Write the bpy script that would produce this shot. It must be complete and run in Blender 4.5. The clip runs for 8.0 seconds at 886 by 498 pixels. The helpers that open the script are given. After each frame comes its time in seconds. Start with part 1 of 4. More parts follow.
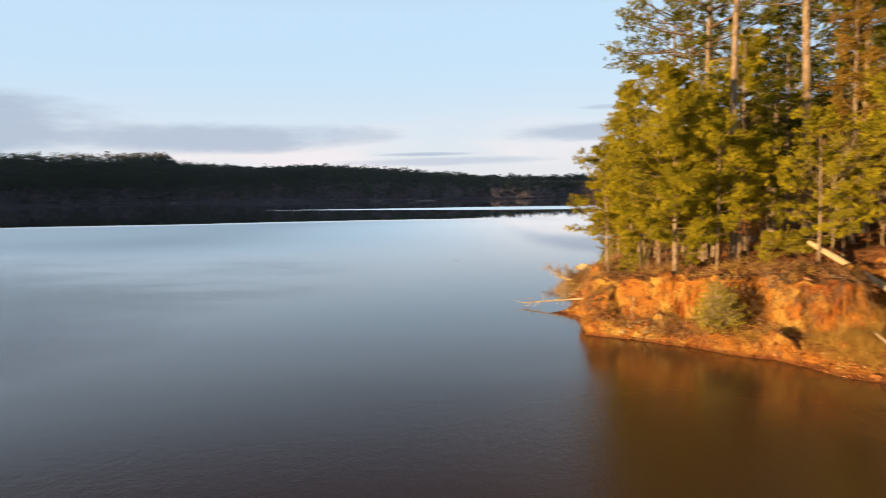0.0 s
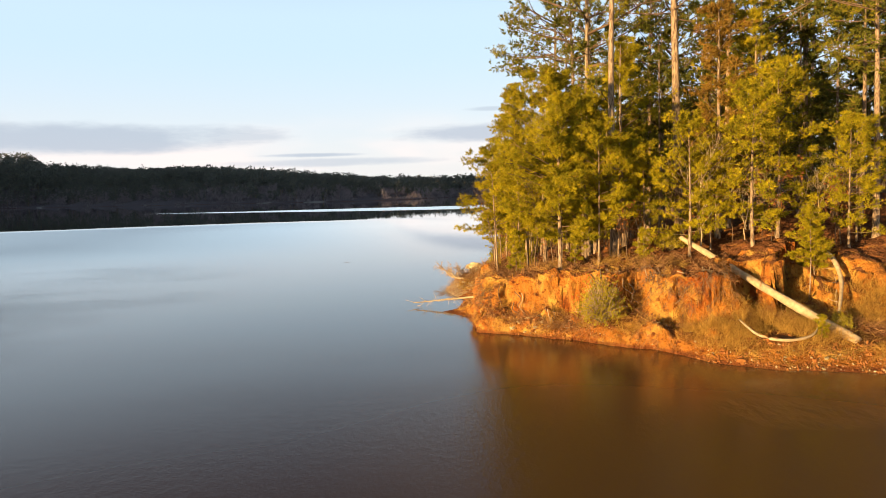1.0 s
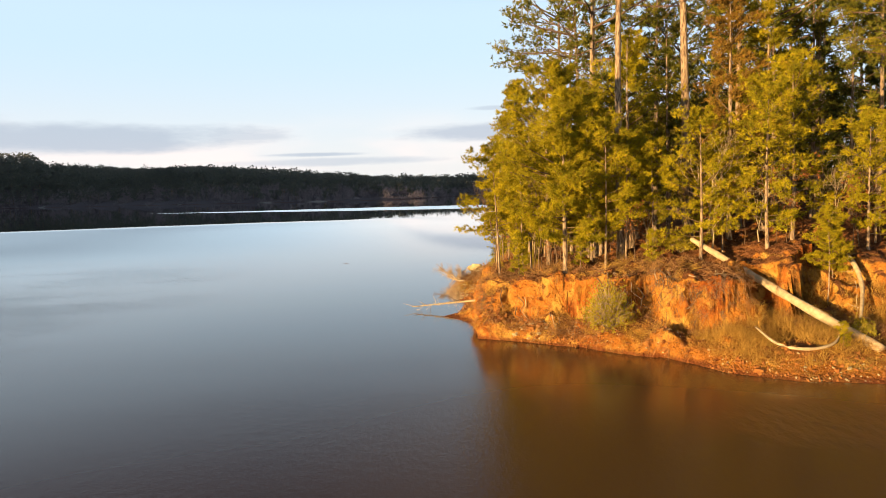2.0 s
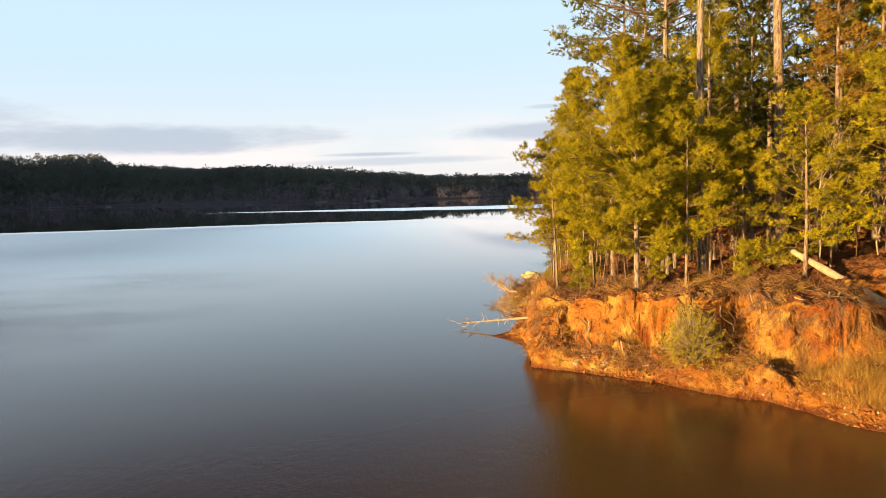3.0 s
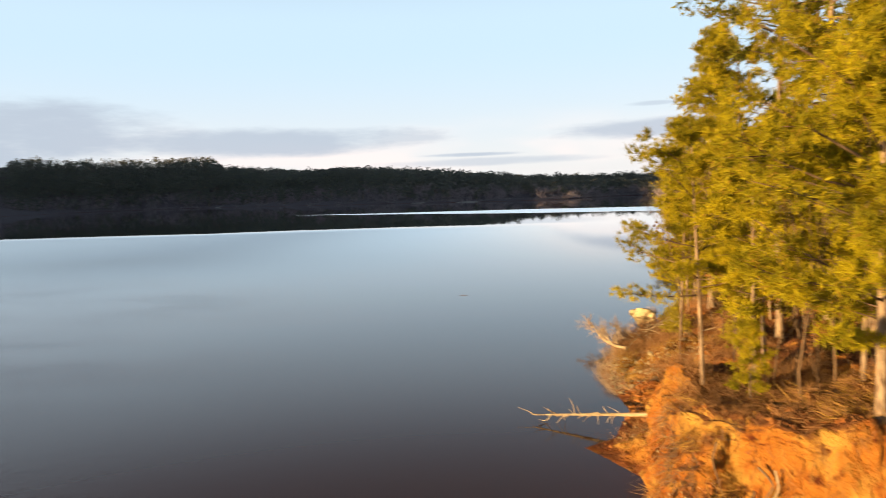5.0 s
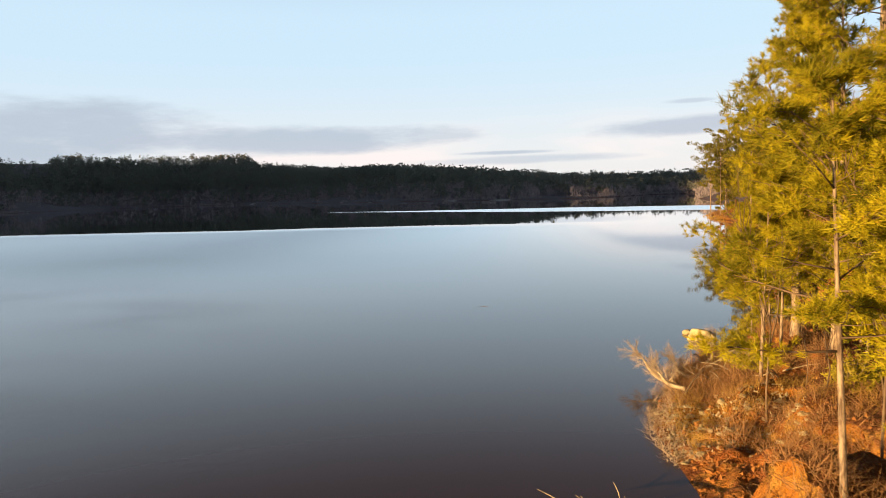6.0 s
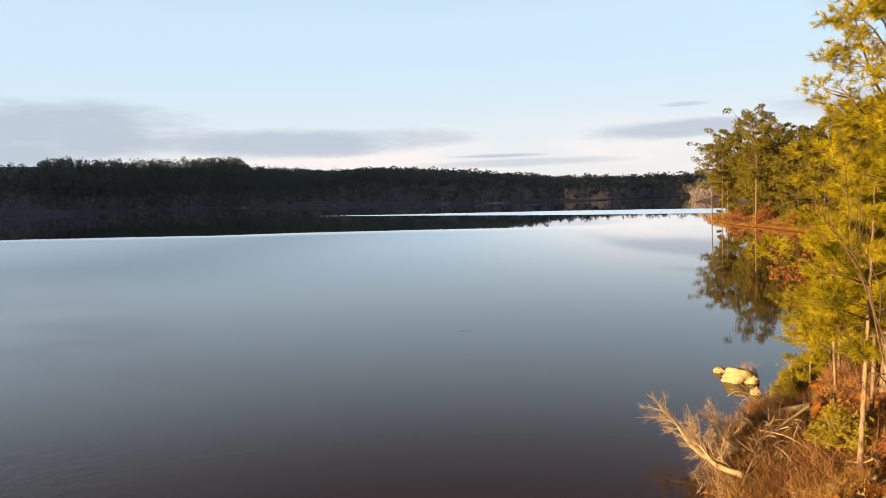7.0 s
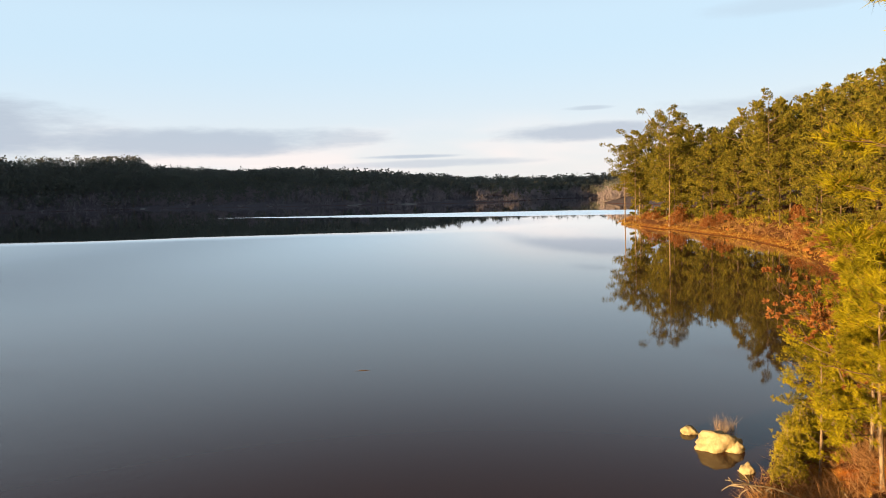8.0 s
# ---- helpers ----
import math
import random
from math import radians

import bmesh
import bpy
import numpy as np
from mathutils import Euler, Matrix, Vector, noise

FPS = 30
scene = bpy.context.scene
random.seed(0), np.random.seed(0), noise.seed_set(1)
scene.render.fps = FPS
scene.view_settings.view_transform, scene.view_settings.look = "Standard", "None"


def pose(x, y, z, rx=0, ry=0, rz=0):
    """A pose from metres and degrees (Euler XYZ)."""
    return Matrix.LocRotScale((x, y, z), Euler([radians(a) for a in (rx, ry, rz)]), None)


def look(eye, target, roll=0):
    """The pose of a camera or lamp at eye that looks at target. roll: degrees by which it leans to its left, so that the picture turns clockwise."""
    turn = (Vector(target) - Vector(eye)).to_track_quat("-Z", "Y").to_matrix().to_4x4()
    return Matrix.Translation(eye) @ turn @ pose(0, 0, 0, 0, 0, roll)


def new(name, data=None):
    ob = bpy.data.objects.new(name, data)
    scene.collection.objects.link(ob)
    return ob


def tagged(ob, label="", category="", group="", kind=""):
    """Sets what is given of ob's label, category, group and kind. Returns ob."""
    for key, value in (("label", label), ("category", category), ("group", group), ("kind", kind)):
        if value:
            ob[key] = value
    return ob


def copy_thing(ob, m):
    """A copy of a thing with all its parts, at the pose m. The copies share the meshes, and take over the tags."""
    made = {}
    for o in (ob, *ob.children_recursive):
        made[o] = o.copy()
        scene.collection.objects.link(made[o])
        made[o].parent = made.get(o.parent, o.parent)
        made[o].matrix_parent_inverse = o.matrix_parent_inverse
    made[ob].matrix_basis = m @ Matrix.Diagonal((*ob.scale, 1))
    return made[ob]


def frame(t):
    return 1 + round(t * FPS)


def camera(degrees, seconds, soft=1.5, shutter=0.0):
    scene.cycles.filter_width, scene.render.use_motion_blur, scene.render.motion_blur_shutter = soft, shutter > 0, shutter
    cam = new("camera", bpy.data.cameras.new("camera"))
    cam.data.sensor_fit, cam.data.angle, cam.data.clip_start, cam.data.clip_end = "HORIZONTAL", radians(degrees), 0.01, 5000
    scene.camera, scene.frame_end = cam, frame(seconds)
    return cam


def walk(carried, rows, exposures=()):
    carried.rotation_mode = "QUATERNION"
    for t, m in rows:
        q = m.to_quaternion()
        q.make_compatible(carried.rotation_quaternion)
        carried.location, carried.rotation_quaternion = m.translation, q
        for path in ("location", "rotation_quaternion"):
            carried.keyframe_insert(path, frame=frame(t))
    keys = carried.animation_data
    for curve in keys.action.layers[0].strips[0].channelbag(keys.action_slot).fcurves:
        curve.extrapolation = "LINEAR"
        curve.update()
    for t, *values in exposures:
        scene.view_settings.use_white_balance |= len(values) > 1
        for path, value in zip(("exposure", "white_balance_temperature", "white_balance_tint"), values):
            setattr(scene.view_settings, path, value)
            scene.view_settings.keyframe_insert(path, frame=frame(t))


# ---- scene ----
cam = camera(63.96, 8.0, soft=0.8, shutter=0.2)
PATH = [
    (0, pose(-0.674, -0.091, 6.872, 85.41, 0, 4.70) @ pose(0, 0, 0, 0, 0, -1.34)),
    (0.1, pose(-0.674, -0.091, 6.872, 85.34, 0, 1.19) @ pose(0, 0, 0, 0, 0, -1.51)),
    (0.2, pose(-0.674, -0.091, 6.872, 85.28, 0, -1.74) @ pose(0, 0, 0, 0, 0, -1.66)),
    (0.3, pose(-0.674, -0.091, 6.872, 85.25, 0, -3.41) @ pose(0, 0, 0, 0, 0, -1.74)),
    (0.4, pose(-0.674, -0.091, 6.872, 85.24, 0, -4.08) @ pose(0, 0, 0, 0, 0, -1.77)),
    (0.5, pose(-0.674, -0.091, 6.872, 85.24, 0, -4.08) @ pose(0, 0, 0, 0, 0, -1.77)),
    (1, pose(-0.677, -0.091, 6.872, 85.24, 0, -4.08) @ pose(0, 0, 0, 0, 0, -1.77)),
    (1.2, pose(-0.672, -0.091, 6.872, 85.24, 0, -4.08) @ pose(0, 0, 0, 0, 0, -1.77)),
    (1.5, pose(-0.643, 0.102, 6.874, 85.23, 0, -4.05) @ pose(0, 0, 0, 0, 0, -1.78)),
    (1.8, pose(-0.543, 0.758, 6.881, 85.21, 0, -3.98) @ pose(0, 0, 0, 0, 0, -1.81)),
    (2.1, pose(-0.371, 1.838, 6.891, 85.18, 0, -3.85) @ pose(0, 0, 0, 0, 0, -1.86)),
    (2.3, pose(-0.231, 2.803, 6.900, 85.15, 0, -3.73) @ pose(0, 0, 0, 0, 0, -1.90)),
    (2.5, pose(-0.094, 3.768, 6.915, 85.12, 0, -3.61) @ pose(0, 0, 0, 0, 0, -1.95)),
    (2.6, pose(-0.034, 4.252, 6.926, 85.12, 0, -3.61) @ pose(0, 0, 0, 0, 0, -1.95)),
    (2.7, pose(0.022, 4.737, 6.940, 85.13, 0, -3.28) @ pose(0, 0, 0, 0, 0, -1.94)),
    (2.8, pose(0.073, 5.221, 6.955, 85.19, 0, -1.66) @ pose(0, 0, 0, 0, 0, -1.93)),
    (2.9, pose(0.124, 5.706, 6.971, 85.24, 0, -0.25) @ pose(0, 0, 0, 0, 0, -1.92)),
    (3, pose(0.174, 6.191, 6.986, 85.27, 0, 0.53) @ pose(0, 0, 0, 0, 0, -1.92)),
    (3.5, pose(0.414, 8.997, 7.074, 85.26, 0, 0.68) @ pose(0, 0, 0, 0, 0, -1.89)),
    (4, pose(0.665, 12.088, 7.191, 85.24, 0, 0.79) @ pose(0, 0, 0, 0, 0, -1.86)),
    (4.5, pose(0.908, 15.462, 7.332, 85.22, 0, 0.89) @ pose(0, 0, 0, 0, 0, -1.93)),
    (4.6, pose(0.950, 16.173, 7.369, 85.22, 0, 0.89) @ pose(0, 0, 0, 0, 0, -1.93)),
    (4.7, pose(0.989, 16.885, 7.409, 85.23, 0, 1.05) @ pose(0, 0, 0, 0, 0, -1.94)),
    (4.8, pose(1.030, 17.597, 7.451, 85.26, 0, 1.66) @ pose(0, 0, 0, 0, 0, -1.95)),
    (4.9, pose(1.075, 18.308, 7.493, 85.37, 0, 4.33) @ pose(0, 0, 0, 0, 0, -2.02)),
    (5, pose(1.122, 19.020, 7.529, 85.55, 0, 8.53) @ pose(0, 0, 0, 0, 0, -2.12)),
    (5.1, pose(1.163, 19.766, 7.553, 85.63, 0, 10.00) @ pose(0, 0, 0, 0, 0, -2.16)),
    (5.2, pose(1.193, 20.513, 7.562, 85.68, 0, 10.79) @ pose(0, 0, 0, 0, 0, -2.18)),
    (5.55, pose(1.176, 23.006, 7.468, 85.59, 0, 10.97) @ pose(0, 0, 0, 0, 0, -2.05)),
    (5.9, pose(1.106, 25.498, 7.333, 85.51, 0, 11.16) @ pose(0, 0, 0, 0, 0, -1.91)),
    (6.3, pose(0.984, 28.347, 7.186, 85.41, 0, 11.37) @ pose(0, 0, 0, 0, 0, -1.75)),
    (6.5, pose(0.854, 29.816, 7.146, 85.72, 0, 10.98) @ pose(0, 0, 0, 0, 0, -1.94)),
    (7, pose(0.666, 33.651, 7.188, 85.72, 0, 10.73) @ pose(0, 0, 0, 0, 0, -1.87)),
    (7.1, pose(0.627, 34.425, 7.199, 85.69, 0, 9.53) @ pose(0, 0, 0, 0, 0, -1.89)),
    (7.2, pose(0.587, 35.198, 7.210, 85.64, 0, 6.96) @ pose(0, 0, 0, 0, 0, -1.94)),
    (7.3, pose(0.545, 35.972, 7.222, 85.61, 0, 5.70) @ pose(0, 0, 0, 0, 0, -1.96)),
    (7.4, pose(0.503, 36.746, 7.234, 85.60, 0, 5.27) @ pose(0, 0, 0, 0, 0, -1.97)),
    (7.5, pose(0.460, 37.520, 7.248, 85.60, 0, 5.27) @ pose(0, 0, 0, 0, 0, -1.97)),
    (8, pose(0.231, 41.233, 7.337, 85.55, 0, 3.70) @ pose(0, 0, 0, 0, 0, -1.83)),
]
walk(cam, PATH, [(0.0, 1.08, 6150, 10), (0.35, 1.20, 6350, 10), (0.9, 1.27, 6500, 10), (4.6, 1.27, 6500, 10), (6.4, 1.19, 6500, 10), (8.0, 1.19, 6500, 10)])

# ---- light ----
SUN_FROM = Vector((-0.76, -0.65, 0.075)).normalized()
sun = new("sun", bpy.data.lights.new("sun", "SUN"))
sun.data.energy, sun.data.angle, sun.data.color = 5.0, radians(0.6), (1.0, 0.66, 0.30)
sun.matrix_world = look(SUN_FROM * 60, (0, 0, 0))

world = bpy.data.worlds.new("sky")
scene.world = world
world.use_nodes = True


class Nodes:
    """Short writing for a node tree."""

    def __init__(self, tree):
        self.tree = tree
        tree.nodes.clear()

    def add(self, kind, **values):
        node = self.tree.nodes.new(kind)
        for key, value in values.items():
            if key in node.inputs:
                self.put(node.inputs[key], value)
        return node

    def put(self, socket, value):
        if isinstance(value, bpy.types.NodeSocket):
            self.tree.links.new(value, socket)
        else:
            socket.default_value = value

    def math(self, op, a, b=None, c=None):
        node = self.tree.nodes.new("ShaderNodeMath")
        node.operation = op
        for i, v in enumerate((a, b, c)):
            if v is not None:
                self.put(node.inputs[i], v)
        return node.outputs[0]

    def mix(self, f, a, b, blend="MIX"):
        node = self.tree.nodes.new("ShaderNodeMix")
        node.data_type, node.blend_type = "RGBA", blend
        self.put(node.inputs[0], f)
        self.put(node.inputs[6], a if isinstance(a, bpy.types.NodeSocket) else (*a, 1))
        self.put(node.inputs[7], b if isinstance(b, bpy.types.NodeSocket) else (*b, 1))
        return node.outputs[2]

    def noise(self, scale, detail=3.0, rough=0.55, vector=None, out="Fac"):
        node = self.tree.nodes.new("ShaderNodeTexNoise")
        node.inputs["Scale"].default_value, node.inputs["Detail"].default_value = scale, detail
        node.inputs["Roughness"].default_value = rough
        if vector:
            self.tree.links.new(vector, node.inputs["Vector"])
        return node.outputs[out]

    def step(self, value, low, high):
        node = self.tree.nodes.new("ShaderNodeMapRange")
        node.interpolation_type = "SMOOTHSTEP"
        self.put(node.inputs["Value"], value)
        self.put(node.inputs["From Min"], low)
        self.put(node.inputs["From Max"], high)
        return node.outputs["Result"]

    def scaled(self, vector, xyz):
        node = self.tree.nodes.new("ShaderNodeMapping")
        self.tree.links.new(vector, node.inputs["Vector"])
        node.inputs["Scale"].default_value = xyz
        return node.outputs["Vector"]


def make_sky():
    n = Nodes(world.node_tree)
    sky = n.add("ShaderNodeTexSky")
    sky.sky_type, sky.sun_disc = "NISHITA", False
    sky.sun_elevation, sky.sun_rotation = math.asin(SUN_FROM.z), math.atan2(SUN_FROM.x, SUN_FROM.y)
    sky.altitude, sky.air_density, sky.dust_density, sky.ozone_density = 100, 1.0, 0.6, 1.0
    way = n.add("ShaderNodeTexCoord").outputs["Generated"]
    xyz = n.add("ShaderNodeSeparateXYZ", Vector=way)
    az = n.math("MULTIPLY", n.math("ARCTAN2", xyz.outputs[0], xyz.outputs[1]), 57.2958)
    el = n.math("MULTIPLY", n.math("ARCSINE", xyz.outputs[2]), 57.2958)
    place = n.add("ShaderNodeCombineXYZ", X=az, Y=n.math("MULTIPLY", el, 4.0)).outputs[0]
    rag = n.math("SUBTRACT", n.noise(0.12, 5, 0.6, place), 0.5)
    # a bank of flat stratus low in the north, thinning to streaks
    grey = 0.0
    for a0, e0, wa, we, weight in ((-44, 5.0, 19, 2.9, 1.0), (-24, 4.5, 17, 1.25, 0.95), (-12, 4.5, 5, 0.45, 0.6), (7.6, 4.45, 8.0, 0.9, 0.9),
                                   (7.9, 6.3, 2.2, 0.22, 0.6), (-6.4, 3.05, 5, 0.2, 0.9), (-5, 2.45, 10, 0.4, 0.6),
                                   (26, 5.4, 14, 1.5, 0.7), (24, 12.5, 9, 0.8, 0.3), (60, 6.5, 22, 2.0, 0.7), (130, 7.0, 40, 2.0, 0.6), (-130, 8.0, 40, 2.0, 0.5)):
        r = n.math("ADD", n.math("POWER", n.math("DIVIDE", n.math("SUBTRACT", az, a0), wa), 2.0),
                   n.math("POWER", n.math("DIVIDE", n.math("SUBTRACT", el, e0), we), 2.0))
        m = n.step(n.math("ADD", n.math("SUBTRACT", 1.0, r), n.math("MULTIPLY", rag, 2.2)), -0.1, 0.9)
        grey = n.math("MAXIMUM", grey, n.math("MULTIPLY", m, weight))
    pale = n.mix(n.step(el, -1.0, 12.0), SKY_LOW, SKY_HIGH)
    pale = n.mix(n.step(el, 13.0, 25.0), pale, SKY_TOP)
    color = n.mix(n.math("MULTIPLY", n.step(el, 34.0, 16.0), 0.90), sky.outputs[0], pale)
    warm = n.step(n.noise(0.06, 3, 0.5, place), 0.42, 0.62)
    low = n.math("MULTIPLY", n.step(el, 7.0, 3.0), n.step(el, -1.0, 2.0))
    color = n.mix(n.math("MULTIPLY", low, n.math("MULTIPLY", warm, 0.6)), color, SKY_WARM)
    color = n.mix(n.math("MULTIPLY", grey, 0.9), color, SKY_CLOUD)
    back = n.add("ShaderNodeBackground", Color=color, Strength=SKY_STRENGTH)
    n.add("ShaderNodeOutputWorld", Surface=back.outputs[0])


SKY_STRENGTH = 0.08
SKY_LOW, SKY_HIGH, SKY_TOP = (5.1, 5.0, 5.05), (3.68, 4.80, 5.72), (1.3, 1.9, 2.8)
SKY_WARM, SKY_CLOUD = (6.0, 5.2, 4.95), (2.75, 3.15, 3.7)
make_sky()


# ---- materials ----
def material(name):
    mat = bpy.data.materials.new(name)
    mat.use_nodes = True
    return mat, Nodes(mat.node_tree)


def finish(n, color, rough=0.8, bump=None, strength=0.3, distance=0.05, spec=0.3, through_light=0.0, **more):
    p = n.add("ShaderNodeBsdfPrincipled", **{"Base Color": color if isinstance(color, bpy.types.NodeSocket) else (*color, 1), "Roughness": rough,
                                             "Specular IOR Level": spec}, **more)
    if bump is not None:
        b = n.add("ShaderNodeBump", Height=bump, Strength=strength, Distance=distance)
        n.put(p.inputs["Normal"], b.outputs[0])
    out = p.outputs[0]
    if through_light:
        t = n.add("ShaderNodeBsdfTranslucent", Color=color if isinstance(color, bpy.types.NodeSocket) else (*color, 1))
        m = n.add("ShaderNodeMixShader", Fac=through_light)
        n.put(m.inputs[1], out)
        n.put(m.inputs[2], t.outputs[0])
        out = m.outputs[0]
    n.add("ShaderNodeOutputMaterial", Surface=out)


def ground_material():
    """Orange clay where it is steep, brown needle litter where it is level."""
    mat, n = material("clay_bank")
    geo = n.add("ShaderNodeNewGeometry")
    pos = geo.outputs["Position"]
    xyz = n.add("ShaderNodeSeparateXYZ", Vector=pos)
    up = n.add("ShaderNodeSeparateXYZ", Vector=geo.outputs["Normal"]).outputs[2]
    big, mid, fine = n.noise(0.5, 4, 0.6, pos), n.noise(2.4, 5, 0.65, pos), n.noise(14, 4, 0.7, pos)
    runs = n.noise(1.0, 4, 0.6, n.scaled(pos, (5.0, 5.0, 0.8)))
    clay = n.mix(n.step(big, 0.32, 0.58), (0.32, 0.082, 0.012), (0.47, 0.18, 0.027))
    clay = n.mix(n.step(n.noise(0.9, 4, 0.6, pos), 0.46, 0.64), clay, (0.62, 0.35, 0.07))
    clay = n.mix(n.step(mid, 0.54, 0.70), clay, (0.13, 0.03, 0.009))
    clay = n.mix(n.math("MULTIPLY", n.step(runs, 0.5, 0.75), 0.6), clay, (0.40, 0.23, 0.06))
    litter = n.mix(n.step(mid, 0.3, 0.7), (0.11, 0.042, 0.016), (0.26, 0.10, 0.034))
    litter = n.mix(n.step(fine, 0.5, 0.8), litter, (0.28, 0.15, 0.06))
    level = n.step(n.math("ADD", up, n.math("MULTIPLY", n.math("SUBTRACT", mid, 0.5), 0.6)), 0.60, 0.86)
    dry = n.step(xyz.outputs[2], 0.25, 0.8)
    color = n.mix(n.math("MULTIPLY", level, dry), clay, litter)
    # woods floor round the lake: grey leaf litter, no bare clay, paled for haze
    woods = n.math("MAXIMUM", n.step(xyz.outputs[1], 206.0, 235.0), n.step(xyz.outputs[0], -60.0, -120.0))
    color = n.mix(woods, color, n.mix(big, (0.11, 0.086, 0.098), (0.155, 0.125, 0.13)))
    wet = n.step(n.math("ADD", xyz.outputs[2], n.math("MULTIPLY", mid, 0.25)), 0.32, 0.18)
    color = n.mix(n.math("MULTIPLY", wet, 0.75), color, (0.15, 0.042, 0.017))
    clods = n.add("ShaderNodeTexVoronoi", Vector=pos, Scale=3.4)
    chunk = n.math("MULTIPLY", clods.outputs["Distance"], -0.5)
    bump = n.math("ADD", n.math("MULTIPLY", mid, 1.0), n.math("ADD", n.math("MULTIPLY", fine, 0.5), n.math("ADD", chunk, n.math("MULTIPLY", runs, 0.6))))
    finish(n, color, 0.92, bump, 1.0, 0.24, 0.15)
    return mat


def water_material():
    mat, n = material("lake_water")
    pos = n.add("ShaderNodeNewGeometry").outputs["Position"]
    xyz = n.add("ShaderNodeSeparateXYZ", Vector=pos)
    x, y = xyz.outputs[0], xyz.outputs[1]
    # a wind-ruffled streak across the calm far water
    edge = n.math("MULTIPLY", n.math("SUBTRACT", n.noise(0.02, 4, 0.6, pos), 0.5), 60.0)
    middle = n.math("ADD", 283.0, n.math("ADD", n.math("MULTIPLY", x, -0.45), n.math("MULTIPLY", edge, 0.25)))
    away = n.math("ABSOLUTE", n.math("SUBTRACT", y, middle))
    half = n.math("MULTIPLY", n.step(x, -125.0, 10.0), 26.0)
    streak = n.math("MULTIPLY", n.step(away, half, n.math("MULTIPLY", half, 0.7)), n.step(x, -128.0, -100.0))
    near = n.step(y, 44.0, 26.0)
    gusts = n.step(n.noise(0.05, 3, 0.5, n.scaled(pos, (1.0, 1.6, 1.0))), 0.36, 0.62)
    wind = n.math("MULTIPLY", n.math("MULTIPLY", n.step(x, 2.0, -28.0), n.step(y, 120.0, 40.0)), n.math("ADD", 0.45, n.math("MULTIPLY", gusts, 0.55)))
    # the breeze ends along a line across the far water
    shift = n.math("ADD", y, n.math("MULTIPLY", edge, 0.22))
    breeze = n.math("MULTIPLY", n.math("MULTIPLY", n.step(shift, 186.0, 168.0), n.step(shift, 40.0, 110.0)), n.step(x, 14.0, -60.0))
    # a small gust under the log's foot
    gust = n.math("ADD", n.math("POWER", n.math("DIVIDE", n.math("SUBTRACT", x, 11.4), 3.2), 2.0), n.math("POWER", n.math("DIVIDE", n.math("SUBTRACT", y, 20.2), 2.6), 2.0))
    wind = n.math("MAXIMUM", wind, n.math("MULTIPLY", n.step(n.math("ADD", gust, n.math("MULTIPLY", edge, 0.02)), 1.2, 0.2), 1.6))
    patch = n.math("MAXIMUM", wind, n.math("MULTIPLY", near, n.math("ADD", 0.3, n.math("MULTIPLY", gusts, 0.5))))
    small = n.noise(11.0, 3, 0.6, n.scaled(pos, (1.0, 1.2, 1.0)))
    swell = n.noise(4.2, 3, 0.6, n.scaled(pos, (1.0, 0.6, 1.0)))
    chop = n.noise(2.2, 2, 0.5, n.scaled(pos, (1.0, 0.45, 1.0)))
    height = n.math("ADD", n.math("MULTIPLY", small, 0.35), n.math("ADD", n.math("MULTIPLY", swell, 0.65), n.math("MULTIPLY", n.math("MULTIPLY", chop, wind), 1.3)))
    power = n.math("ADD", n.math("MULTIPLY", patch, 0.15), n.math("ADD", 0.003, n.math("ADD", n.math("MULTIPLY", breeze, 0.05), n.math("MULTIPLY", streak, 0.1))))
    b = n.add("ShaderNodeBump", Height=height, Strength=power, Distance=0.22)
    # normals tipped towards -y, the viewer's side, so the water mirrors higher sky
    tilt = n.add("ShaderNodeCombineXYZ", X=n.math("MULTIPLY", streak, 0.03), Y=n.math("ADD", n.math("MULTIPLY", streak, -0.06), n.math("MULTIPLY", breeze, -0.13)))
    face = n.add("ShaderNodeVectorMath")
    n.put(face.inputs[0], b.outputs[0])
    n.put(face.inputs[1], tilt.outputs[0])
    rough = n.math("ADD", 0.015, n.math("ADD", n.math("ADD", n.math("MULTIPLY", streak, 0.12), n.math("MULTIPLY", breeze, 0.05)), n.math("MULTIPLY", patch, 0.03)))
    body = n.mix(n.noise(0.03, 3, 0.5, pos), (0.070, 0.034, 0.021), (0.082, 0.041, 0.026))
    # brighter, browner body colour painted in near the clay bank to lift it
    bank_lift = n.math("ADD", n.math("POWER", n.math("DIVIDE", n.math("SUBTRACT", x, 13.0), 16.0), 2.0), n.math("POWER", n.math("DIVIDE", n.math("SUBTRACT", y, 20.0), 17.0), 2.0))
    body = n.mix(n.step(n.math("ADD", bank_lift, n.math("MULTIPLY", edge, 0.01)), 1.1, 0.2), body, (0.135, 0.066, 0.022))
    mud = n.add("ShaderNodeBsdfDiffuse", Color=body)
    mirror = n.add("ShaderNodeBsdfGlossy", Color=(1, 1, 1, 1), Roughness=rough, Normal=face.outputs[0])
    # gloss of still water, strong along the surface and weak looking down
    gloss = n.math("MINIMUM", 1.0, n.math("MULTIPLY", n.math("POWER", n.add("ShaderNodeFresnel", IOR=1.34).outputs[0], 1.30), 1.46))
    gloss = n.math("MULTIPLY", gloss, n.math("SUBTRACT", 1.0, n.math("MULTIPLY", breeze, 0.40)))
    both = n.add("ShaderNodeMixShader", Fac=gloss)
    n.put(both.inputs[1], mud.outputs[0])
    n.put(both.inputs[2], mirror.outputs[0])
    n.add("ShaderNodeOutputMaterial", Surface=both.outputs[0])
    return mat


